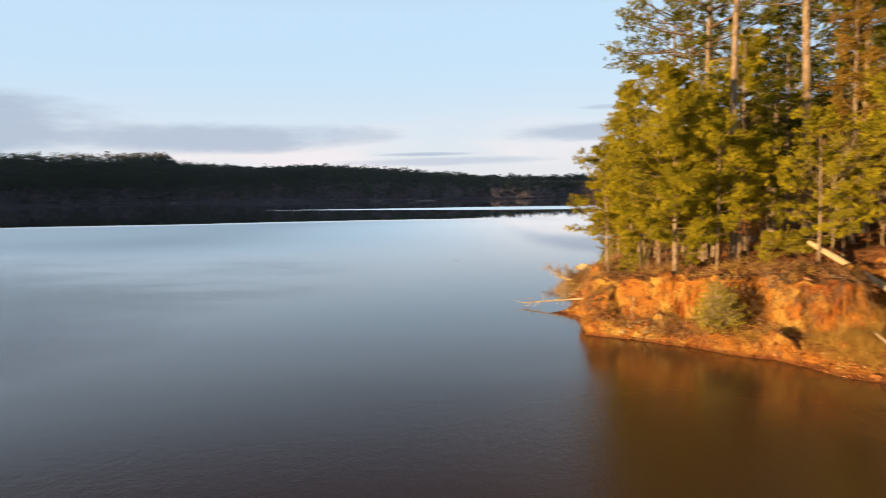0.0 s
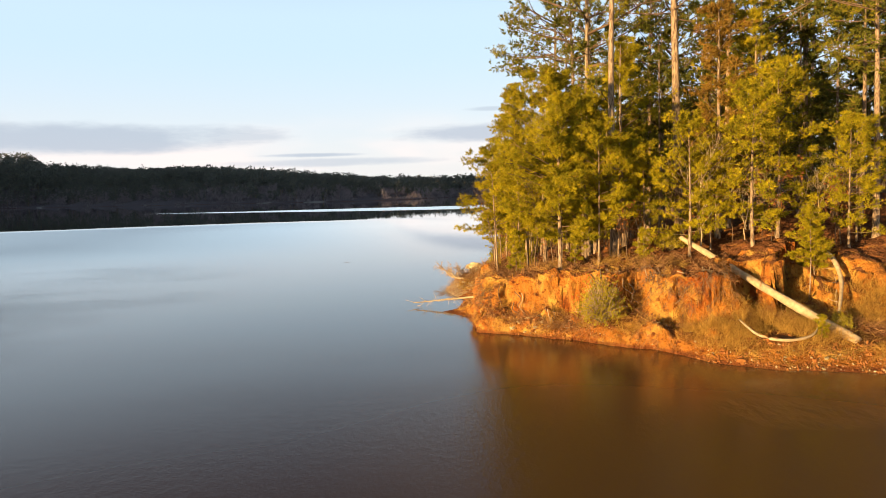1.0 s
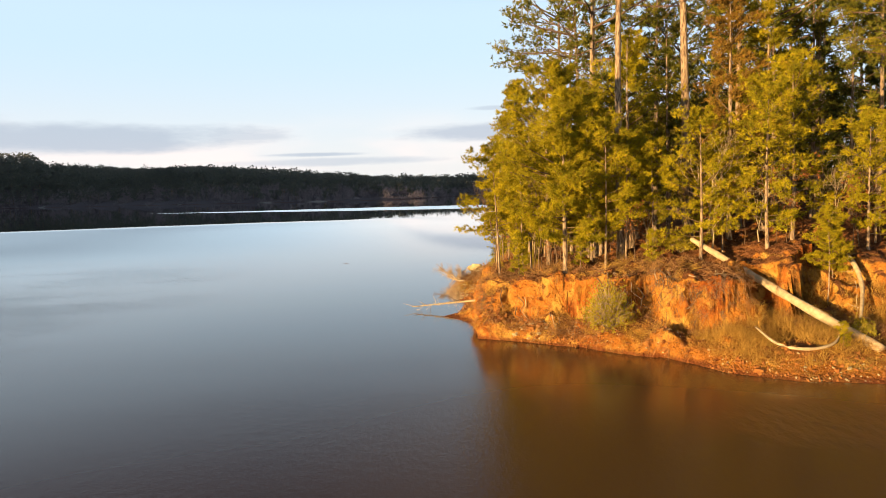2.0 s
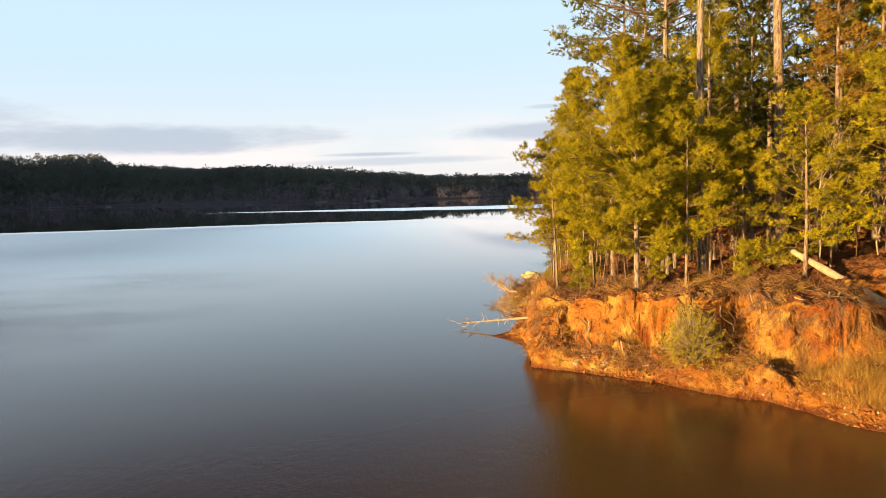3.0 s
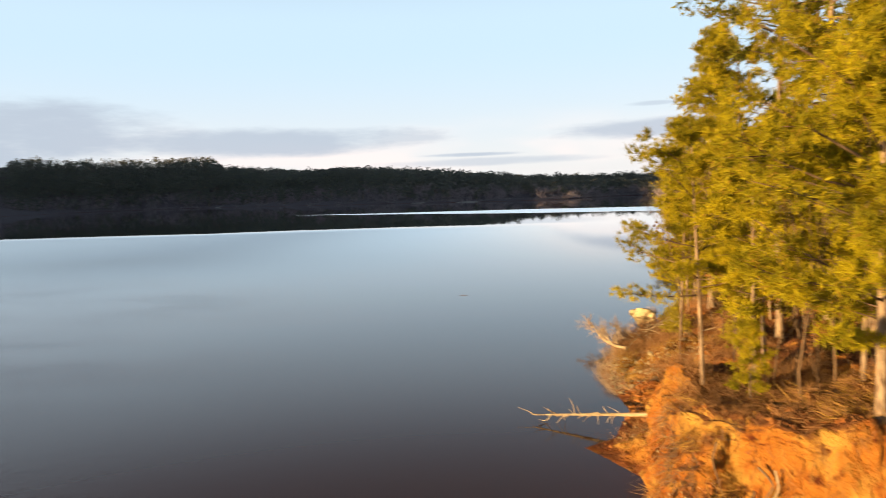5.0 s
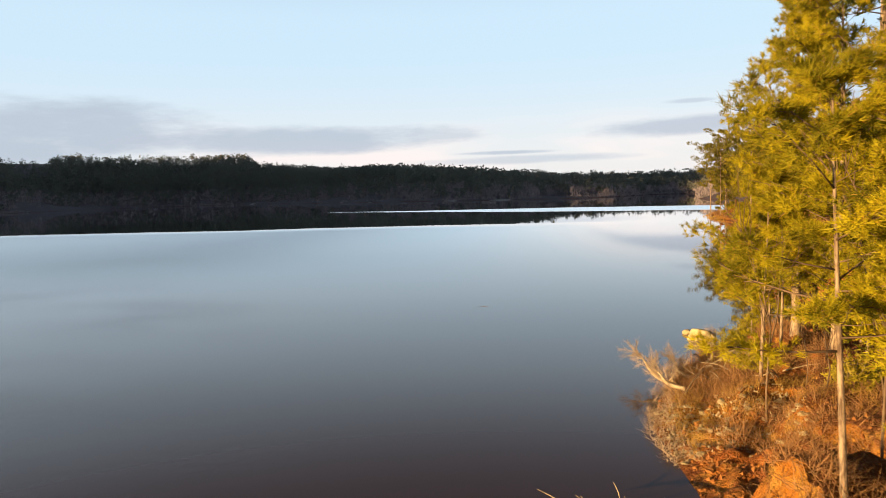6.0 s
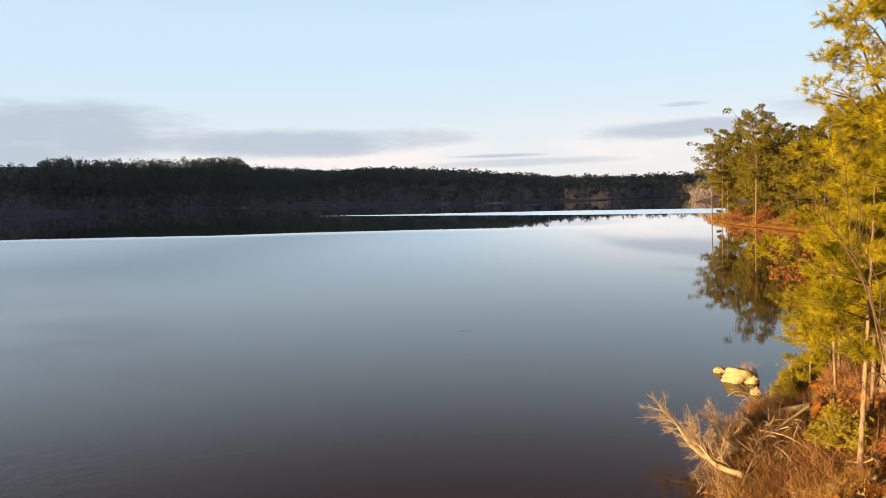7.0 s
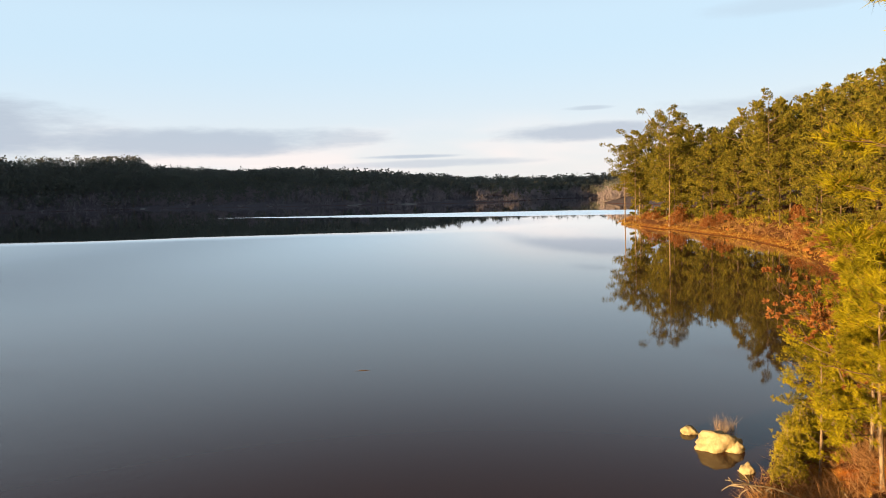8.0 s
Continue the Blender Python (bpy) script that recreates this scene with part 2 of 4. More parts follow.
def bark_material(name, dark, light):
    mat, n = material(name)
    co = n.add("ShaderNodeTexCoord").outputs["Object"]
    plates = n.noise(6.0, 5, 0.65, n.scaled(co, (2.2, 2.2, 0.5)))
    broad = n.noise(0.8, 3, 0.5, co)
    color = n.mix(n.step(plates, 0.35, 0.62), dark, light)
    color = n.mix(n.math("MULTIPLY", n.step(broad, 0.4, 0.7), 0.4), color, tuple(c * 0.6 for c in light))
    finish(n, color, 0.9, plates, 0.7, 0.04, 0.2)
    return mat


def needle_material(name, a, b, old, share=0.3):
    mat, n = material(name)
    one = n.add("ShaderNodeNewGeometry").outputs["Random Per Island"]
    tree = n.add("ShaderNodeObjectInfo").outputs["Random"]
    co = n.add("ShaderNodeTexCoord").outputs["Object"]
    clump = n.noise(1.1, 2, 0.6, co)
    color = n.mix(n.math("ADD", n.math("MULTIPLY", one, 0.3), n.math("MULTIPLY", n.step(clump, 0.32, 0.68), 0.7)), a, b)
    color = n.mix(n.math("MULTIPLY", tree, 0.35), color, tuple((p + q) * 0.42 for p, q in zip(a, b)))
    color = n.mix(n.math("MULTIPLY", n.step(one, 0.90, 0.94), 0.8), color, old)
    finish(n, color, 0.6, spec=0.12, through_light=share)
    return mat


def plain_material(name, a, b, scale=3.0, rough=0.85, strength=0.5, islands=False, share=0.0):
    mat, n = material(name)
    co = n.add("ShaderNodeTexCoord").outputs["Object"]
    v = n.noise(scale, 4, 0.6, co)
    f = n.step(v, 0.3, 0.7)
    if islands:
        f = n.math("ADD", n.math("MULTIPLY", f, 0.4), n.math("MULTIPLY", n.add("ShaderNodeNewGeometry").outputs["Random Per Island"], 0.6))
    else:
        f = n.math("ADD", n.math("MULTIPLY", f, 0.7), n.math("MULTIPLY", n.add("ShaderNodeObjectInfo").outputs["Random"], 0.3))
    finish(n, n.mix(f, a, b), rough, v, strength, 0.05, 0.2, share)
    return mat


GROUND, WATER = ground_material(), water_material()
BARK = bark_material("pine_bark", (0.09, 0.055, 0.034), (0.38, 0.275, 0.175))
# darker copy of the same bark with shade in its colour, for cove pines
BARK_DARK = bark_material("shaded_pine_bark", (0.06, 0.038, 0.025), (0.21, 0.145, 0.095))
TWIG = plain_material("twig_bark", (0.09, 0.055, 0.032), (0.22, 0.145, 0.085))
NEEDLE = needle_material("pine_needles", (0.095, 0.10, 0.008), (0.60, 0.49, 0.014), (0.34, 0.18, 0.03), 0.3)
NEEDLE_DARK = needle_material("old_pine_needles", (0.07, 0.08, 0.011), (0.40, 0.335, 0.020), (0.26, 0.15, 0.04), 0.3)
# needles of the wood behind the bank, its shade painted into the colour
NEEDLE_SHADED = needle_material("shaded_wood_needles", (0.045, 0.058, 0.012), (0.22, 0.21, 0.022), (0.20, 0.11, 0.03), 0.25)
BRONZE = needle_material("bronze_cedar_scales", (0.12, 0.075, 0.014), (0.34, 0.20, 0.03), (0.30, 0.13, 0.03), 0.2)
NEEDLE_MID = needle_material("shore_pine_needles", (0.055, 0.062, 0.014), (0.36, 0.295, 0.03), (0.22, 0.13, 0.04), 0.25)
# far needles and twigs have bluish distance haze mixed into their colours
HAZY_LEAF = needle_material("hazed_far_needles", (0.112, 0.112, 0.132), (0.19, 0.195, 0.125), (0.22, 0.19, 0.14))
HAZY_BARE = plain_material("hazed_far_twigs", (0.20, 0.165, 0.182), (0.31, 0.26, 0.265), islands=True)
RUST = needle_material("rust_oak_leaves", (0.24, 0.085, 0.025), (0.42, 0.18, 0.055), (0.26, 0.12, 0.05))
OLIVE = needle_material("shrub_leaves", (0.26, 0.21, 0.015), (0.58, 0.47, 0.045), (0.36, 0.26, 0.08))
GREY_WOOD = plain_material("weathered_wood", (0.31, 0.22, 0.12), (0.54, 0.42, 0.25), 5.0)
STRAW = plain_material("dry_grass", (0.17, 0.08, 0.018), (0.76, 0.47, 0.10), islands=True, share=0.35)
BRUSH = plain_material("dry_brush", (0.20, 0.095, 0.035), (0.44, 0.24, 0.10), islands=True, share=0.2)
PALE_TWIG = plain_material("pale_twigs", (0.24, 0.16, 0.10), (0.46, 0.34, 0.22), islands=True)
STONE = plain_material("pale_stone", (0.36, 0.27, 0.13), (0.60, 0.48, 0.27), 7.0, strength=0.9)
SAND = plain_material("far_sand", (0.20, 0.175, 0.17), (0.32, 0.28, 0.265), 0.2)
CLOD = plain_material("clay_clod", (0.22, 0.07, 0.016), (0.36, 0.16, 0.04), 5.0)


# ---- the lie of the land ----
# the shoreline, land to the right of its way: x, y, shelf width, shelf height, bank top, bank width, rise behind
SHORE = [
    (130, -60, 2, 0.4, 2.5, 2, 8), (60, -5, 2, 0.4, 2.5, 2, 8), (32, 14, 2.5, 0.6, 3.0, 2, 6), (22, 20.5, 5.5, 1.0, 3.3, 2.2, 3),
    (16.3, 22.9, 6.2, 1.1, 3.3, 2.4, 1.6), (14.2, 23.9, 5.7, 1.1, 3.3, 2.2, 1.6), (13.1, 24.1, 5.2, 1.0, 3.3, 1.6, 1.6), (11.3, 25.8, 3.1, 0.9, 3.3, 1.0, 1.6),
    (10.5, 27.3, 2.0, 0.9, 3.1, 0.7, 1.6), (8.9, 29.0, 1.5, 0.85, 2.95, 0.5, 1.6), (6.9, 30.7, 1.3, 0.8, 2.8, 0.45, 1.6), (5.0, 32.3, 0.9, 0.55, 2.6, 0.6, 1.6),
    (3.3, 33.4, 0.35, 0.35, 2.2, 1.5, 1.6), (3.4, 36.0, 0.3, 0.3, 2.3, 1.5, 1.6), (3.5, 37.4, 0.7, 0.25, 2.3, 1.6, 1.6), (2.0, 39.5, 1.6, 0.16, 1.7, 2.0, 1.6),
    (3.0, 40.4, 1.2, 0.2, 1.7, 2.0, 1.6), (3.7, 43, 1.2, 0.3, 1.6, 2.0, 1.6), (3.3, 46, 2.0, 0.4, 1.5, 2.5, 1.6), (3.0, 47.8, 2.6, 0.5, 1.4, 3.0, 1.6),
    (3.4, 50, 2.6, 0.5, 1.3, 3.0, 1.6), (3.8, 51.6, 2.2, 0.5, 1.3, 2.5, 1.6), (4.9, 55, 1.8, 0.4, 1.3, 2.0, 1.6), (6.5, 58.2, 1.5, 0.3, 1.3, 2.0, 1.6),
    (8.0, 60.3, 1.2, 0.25, 1.2, 2.0, 1.6), (9.0, 62.2, 1.2, 0.2, 1.1, 2.0, 1.6), (11, 66, 1.5, 0.2, 1.0, 2.0, 4), (15, 73, 1.5, 0.2, 1.0, 2.0, 5),
    (22, 87, 1.6, 0.25, 1.0, 2.0, 5), (28.2, 101, 1.8, 0.3, 1.1, 2.0, 5), (31.6, 116, 1.5, 0.3, 1.1, 2.0, 5), (34.2, 132, 1.4, 0.3, 1.1, 2, 5),
    (33.6, 150, 1.4, 0.3, 1.1, 2, 5), (31.0, 163, 1.4, 0.3, 1.0, 2, 4), (27.8, 180, 2, 0.3, 1.0, 2, 1.6), (27, 194, 2, 0.3, 0.8, 2, 2), (30, 205, 2, 0.3, 0.8, 3, 2),
    (45, 222, 3, 0.4, 1.2, 3, 6), (75, 260, 3, 0.4, 1.5, 3, 8), (85, 310, 3, 0.4, 1.5, 3, 8), (70, 360, 3, 0.5, 2.5, 3, 6), (53, 382, 3, 0.5, 2.5, 3, 4),
    (60, 420, 3, 0.5, 1.5, 3, 4), (85, 520, 3, 0.5, 1.5, 3, 3), (88, 640, 5, 0.5, 1.5, 3, 4), (67, 670, 4, 0.5, 1.5, 3, 4), (42, 620, 4, 0.5, 1.5, 3, 3),
    (15, 573, 3, 0.4, 1.5, 3, 5), (-28, 577, 3, 0.4, 1.5, 3, 5), (-69, 599, 3, 0.4, 1.5, 3, 6), (-157, 690, 3, 0.4, 1.5, 3, 15),
    (-275, 795, 3, 0.4, 1.5, 3, 26), (-350, 862, 3, 0.4, 1.5, 3, 34), (-450, 950, 2, 0.4, 1.5, 3, 58), (-580, 960, 2, 0.4, 1.5, 3, 84), (-660, 880, 2, 0.4, 1.5, 3, 88),
    # past (-610, 660): unseen western ridge, raised to cast shade on the far shore
    (-610, 660, 5, 0.4, 18, 20, 150), (-600, 530, 5, 0.4, 40, 50, 105), (-440, 420, 8, 0.6, 52, 55, 56), (-345, 332, 8, 0.6, 42, 55, 46),
    (-335, 270, 8, 0.6, 38, 55, 44), (-340, 215, 8, 0.6, 40, 50, 44), (-365, 165, 8, 0.6, 38, 45, 40), (-400, 125, 8, 0.6, 10, 30, 8), (-470, 100, 8, 0.6, 2, 3, 3), (-560, 40, 8, 0.6, 1.5, 3, 3), (-640, -300, 8, 0.6, 1.5, 3, 3), (-300, -520, 8, 0.6, 1.5, 3, 3), (110, -400, 8, 0.6, 1.5, 3, 3),
]
NODES = np.array(SHORE, float)


def waves(x, y, scale, seed, octaves=3):
    """Value noise in octaves, about -1 to 1."""
    x, y = np.asarray(x, float), np.asarray(y, float)
    total, gain = np.zeros_like(x), 1.0
    for k in range(octaves):
        u, v = x / scale * 2 ** k + seed * 17.3 + k * 5.1, y / scale * 2 ** k - seed * 9.7 + k * 3.7
        i, j = np.floor(u), np.floor(v)
        f, g = u - i, v - j
        f, g = f * f * (3 - 2 * f), g * g * (3 - 2 * g)
        def corner(p, q):
            h = np.sin((i + p) * 127.1 + (j + q) * 311.7 + seed * 74.7) * 43758.5453
            return (h - np.floor(h)) * 2 - 1
        total += gain * ((corner(0, 0) * (1 - f) + corner(1, 0) * f) * (1 - g) + (corner(0, 1) * (1 - f) + corner(1, 1) * f) * g)
        gain *= 0.5
    return total


# heaps of slumped clay and one gully: x, y, height, radius along x and y
HEAPS = [(9.8, 28.25, 1.05, 0.8, 0.65), (8.2, 29.9, 0.45, 1.3, 0.7), (4.35, 34.3, 0.75, 0.9, 1.0), (12.2, 27.4, 0.4, 1.0, 0.8), (6.0, 32.6, 0.3, 0.9, 0.5),
         (4.6, 38.6, 0.35, 1.0, 0.9), (14.6, 26.2, 0.35, 1.2, 0.8), (6.3, 49.0, 0.35, 1.0, 0.7), (6.9, 51.5, 0.4, 0.9, 0.8)]
# gullies bitten into the bank: x, y, depth, radius along x and y
NOTCHES = [(15.0, 29.8, 3.0, 1.5, 1.9), (10.25, 30.6, 1.3, 0.6, 1.0), (7.25, 32.5, 0.9, 0.4, 0.6), (4.7, 33.9, 0.8, 0.35, 0.6), (12.3, 30.2, 0.7, 0.35, 0.8)]


def land(x, y):
    """Height of the ground at x, y (arrays), and the distance inland from the waterline."""
    x, y = np.atleast_1d(np.asarray(x, float)), np.atleast_1d(np.asarray(y, float))
    best = np.full(x.shape, 1e9)
    data = np.zeros((*x.shape, 5))
    inside = np.zeros(x.shape, bool)
    for i in range(len(NODES)):
        a, b = NODES[i], NODES[(i + 1) % len(NODES)]
        ex, ey = b[0] - a[0], b[1] - a[1]
        u = np.clip(((x - a[0]) * ex + (y - a[1]) * ey) / (ex * ex + ey * ey), 0, 1)
        d = np.hypot(x - a[0] - u * ex, y - a[1] - u * ey)
        nearer = d < best
        best = np.where(nearer, d, best)
        data[nearer] = (a[2:] * (1 - u[..., None]) + b[2:] * u[..., None])[nearer]
        cross = (a[1] > y) != (b[1] > y)
        with np.errstate(divide="ignore", invalid="ignore"):
            inside ^= cross & (x < ex * (y - a[1]) / (ey if ey else 1e-9) + a[0])
    d = np.where(inside, -best, best)
    shelf_w, shelf_z, top, bank_w, rise = np.moveaxis(data, -1, 0)
    # the far ridge falls away to the east
    rise = np.where(y > 560, np.minimum(rise, np.interp(x * np.minimum(1, 900 / np.maximum(y, 1)), [-500, -420, -340, -260, -160, -40], [200, 54, 39, 30, 19, 8])), rise)
    grow = np.clip(best / 60, 0, 1)
    tame = np.clip(best / 1.5, 0.35, 1)
    d = d + 0.28 * tame * waves(x, y, 2.3, 3) + grow * 4 * waves(x, y, 60, 5)
    s = np.clip(d / shelf_w, 0, 1)
    z = shelf_z * s ** 0.8 + np.where(d > 0, (0.24 * waves(x, y, 1.3, 8) + 0.11 * waves(x, y, 0.42, 12, 2)) * np.minimum(1, s * 1.4), 0)
    wide = bank_w * np.clip(1.05 + 0.9 * waves(x, y, 3.1, 21, 2), 0.45, 2.4)
    flute = 0.42 * waves(x, y, 1.5, 6) + 0.16 * waves(x, y, 0.45, 7, 2)
    bite = sum(nd * np.exp(-((x - nx) / rx) ** 2 - ((y - ny) / ry) ** 2) for nx, ny, nd, rx, ry in NOTCHES)
    c = np.clip((d - bite - shelf_w + 0.15 + flute * np.minimum(1.0, 1.6 * s)) / wide, 0, 1)
    z = z + (top - shelf_z + 0.16 * waves(x, y, 2.2, 23)) * (c * c * (3 - 2 * c)) ** 0.8
    back = np.clip(d - shelf_w - bank_w, 0, None)
    z = z + rise * (1 - np.exp(-back / (8 + rise * 1.7))) + np.minimum(back, 3) / 3 * (0.15 * waves(x, y, 3.5, 9) + 0.04 * waves(x, y, 0.8, 10))
    for hx, hy, hz, rx, ry in HEAPS:
        z = z + hz * np.exp(-((x - hx) / rx) ** 2 - ((y - hy) / ry) ** 2) * np.clip(d * 2.5, 0, 1)
    z = np.where(d < 0, np.maximum(-2.5, d * 0.35), z)
    return z, d


def height(x, y):
    return float(land(x, y)[0][0])


def steps(low, high, fine, out_low, out_high, growth=1.22):
    mid = list(np.arange(low, high, fine))
    for sign, start, stop in ((-1, low, out_low), (1, high, out_high)):
        step, v = fine, start
        while abs(v) < abs(stop) or (v - stop) * sign < 0:
            step = min(step * growth, 45)
            v += sign * step
            mid.append(v)
    return np.array(sorted(mid))


def mesh_of(name, verts, faces, mat, smooth=False):
    me = bpy.data.meshes.new(name)
    me.from_pydata(np.asarray(verts, float).tolist() if isinstance(verts, np.ndarray) else verts, [],
                   faces.tolist() if isinstance(faces, np.ndarray) else faces)
    me.materials.append(mat)
    if smooth:
        me.polygons.foreach_set("use_smooth", [True] * len(me.polygons))
    return me


def sheet(name, xs, ys, z, mat, carve=False):
    gx, gy = np.meshgrid(xs, ys)
    gz = z(gx, gy)
    verts = np.stack([gx, gy, gz], -1)
    if carve:
        # crumbled relief on the steep faces, outwards along their slope
        slope = np.stack([-np.gradient(gz, xs, axis=1), -np.gradient(gz, ys, axis=0), np.ones_like(gz)], -1)
        slope /= np.linalg.norm(slope, axis=-1)[..., None]
        steep = np.clip((0.88 - slope[..., 2]) * 2.2, 0, 1) * (np.abs(gx - 10) < 12) * (np.abs(gy - 42) < 22)
        u, v = gx + gz * 1.3, gy - gz * 1.6
        relief = 0.30 * waves(u, v, 1.0, 31) + 0.17 * waves(u, v, 0.36, 32, 2) + 0.26 * np.minimum(0, waves(gx, gy, 1.1, 33, 2) + 0.25)
        verts = verts + slope * (relief * steep)[..., None]
    nx, ny = len(xs), len(ys)
    i = (np.arange(ny - 1)[:, None] * nx + np.arange(nx - 1)[None]).ravel()
    return new(name, mesh_of(name, verts.reshape(-1, 3), np.stack([i, i + 1, i + nx + 1, i + nx], -1), mat, True))


tagged(sheet("ground", steps(1.2, 20.5, 0.10, -1900, 1500), steps(22, 62, 0.10, -1100, 2300), lambda x, y: land(x, y)[0], GROUND, True),
       "orange clay lake bank with brown pine litter on top", "ground", kind="structure")


def clay_face(name, line, reach, label, seed):
    """The crumbling face of the bank along a line at its foot: hangs on the slope, with blocks, cracks and an overhanging lip."""
    pts = np.array(line, float)
    run = np.concatenate([[0], np.cumsum(np.hypot(*np.diff(pts, axis=0).T))])
    u = np.arange(0, run[-1], 0.06)
    px, py = np.interp(u, run, pts[:, 0]), np.interp(u, run, pts[:, 1])
    k = np.ones(25) / 25
    px, py = (np.convolve(np.pad(v, 12, mode="edge"), k, "valid") for v in (px, py))
    tx, ty = np.gradient(px), np.gradient(py)
    long = np.hypot(tx, ty)
    inx, iny = -ty / long, tx / long
    w = np.arange(0, reach, 0.05)
    z = np.maximum.accumulate(land(px[:, None] + inx[:, None] * w, py[:, None] + iny[:, None] * w)[0], axis=1) + w * 1e-4
    rows = 46
    v = np.linspace(0, 1, rows)
    low, high = z[:, 0] + 0.05, z[:, -1] - 0.12
    zz = low[:, None] + (high - low)[:, None] * v
    deep = np.stack([np.interp(zz[i], z[i], w) for i in range(len(u))])
    uu = np.repeat(u[:, None], rows, 1)
    block = 0.5 - np.abs(waves(uu, zz * 1.2, 0.75, seed, 2))
    crack = np.maximum(0, waves(uu, zz * 0.22, 0.8, seed + 1, 2) - 0.3)
    relief = 0.05 + 0.13 * waves(uu, zz * 0.8, 1.3, seed + 2) + 0.20 * block + 0.07 * waves(uu, zz, 0.22, seed + 3, 2) - 0.34 * crack
    relief += 0.22 * np.clip((v - 0.80) / 0.12, 0, 1) * (0.6 + 0.6 * waves(uu, zz * 0.1, 0.9, seed + 4, 2)) - 0.14 * np.exp(-((v - 0.72) / 0.10) ** 2)
    fade = np.clip(v / 0.10, 0, 1) * np.clip(u / 0.6, 0, 1)[:, None] * np.clip((run[-1] - u) / 0.6, 0, 1)[:, None]
    relief = relief * fade - 0.10 * (1 - fade)
    deep = np.concatenate([deep - relief, (deep[:, -1] + 0.45)[:, None]], 1)
    zz = np.concatenate([zz, (zz[:, -1] - 0.12)[:, None]], 1)
    verts = np.stack([px[:, None] + inx[:, None] * deep, py[:, None] + iny[:, None] * deep, zz], -1).reshape(-1, 3)
    i = (np.arange(len(u) - 1)[:, None] * (rows + 1) + np.arange(rows)[None]).ravel()
    return tagged(new(name, mesh_of(name, verts, np.stack([i, i + rows + 1, i + rows + 2, i + 1], -1), GROUND, True)), label, "clay bank", kind="structure")


clay_face("clay_face", [(3.2, 36.6), (3.45, 35.2), (3.75, 34.2), (5.0, 33.1), (6.9, 31.8), (8.8, 30.3), (10.4, 29.2), (11.9, 28.6), (13.4, 28.8)], 1.9, "crumbling orange clay face of the bank with cracks", 51)
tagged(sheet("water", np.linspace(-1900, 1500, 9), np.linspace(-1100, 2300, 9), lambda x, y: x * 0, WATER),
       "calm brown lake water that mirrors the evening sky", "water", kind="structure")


# ---- makers of plants, wood and stones ----
def part(name, mesh, parent, label="", kind=""):
    ob = new(name, mesh)
    ob.parent = parent
    return tagged(ob, label, kind=kind)


class Wood:
    """Gathers tapered tubes into one mesh."""

    def __init__(self):
        self.verts, self.faces = [], []

    def tube(self, points, radii, sides=5):
        base = len(self.verts)
        for k, (p, r) in enumerate(zip(points, radii)):
            q = points[min(k + 1, len(points) - 1)] - points[max(k - 1, 0)]
            q = q.normalized()
            u = q.orthogonal().normalized()
            v = q.cross(u)
            for j in range(sides):
                a = 6.2832 * j / sides
                self.verts.append(tuple(p + (u * math.cos(a) + v * math.sin(a)) * r))
        for k in range(len(points) - 1):
            for j in range(sides):
                a, b = base + k * sides + j, base + k * sides + (j + 1) % sides
                self.faces.append((a, b, b + sides, a + sides))
        self.faces.append(tuple(base + j for j in reversed(range(sides))))
        self.faces.append(tuple(base + (len(points) - 1) * sides + j for j in range(sides)))

    def mesh(self, name, mat):
        return mesh_of(name, self.verts, self.faces, mat, True)


def blades(rng, tips, ways, count, length, width, spread, name, mat, quad=False, loose=1.0):
    """count thin blades at each tip, in a brush round its way, as one mesh."""
    tips, ways = np.repeat(np.array(tips), count, 0), np.repeat(np.array(ways), count, 0)
    k = len(tips)
    d = ways + rng.normal(0, spread, (k, 3))
    d /= np.linalg.norm(d, axis=1)[:, None] + 1e-9
    # the flat of a blade looks out from its clump
    side = np.cross(d, ways / (np.linalg.norm(ways, axis=1)[:, None] + 1e-9) + rng.normal(0, loose, (k, 3)))
    side /= np.linalg.norm(side, axis=1)[:, None] + 1e-9
    size = length * rng.uniform(0.7, 1.25, (k, 1))
    w = side * width * 0.5 * rng.uniform(0.7, 1.3, (k, 1))
    start = tips + rng.normal(0, length * 0.12, (k, 3))
    end = start + d * size
    if quad:
        verts = np.stack([start, start + d * size * 0.5 + w, end, start + d * size * 0.5 - w], 1).reshape(-1, 3)
        faces = np.arange(k * 4).reshape(-1, 4)
    else:
        verts = np.stack([start - w, start + w, end], 1).reshape(-1, 3)
        faces = np.arange(k * 3).reshape(-1, 3)
    return mesh_of(name, verts, faces, mat)


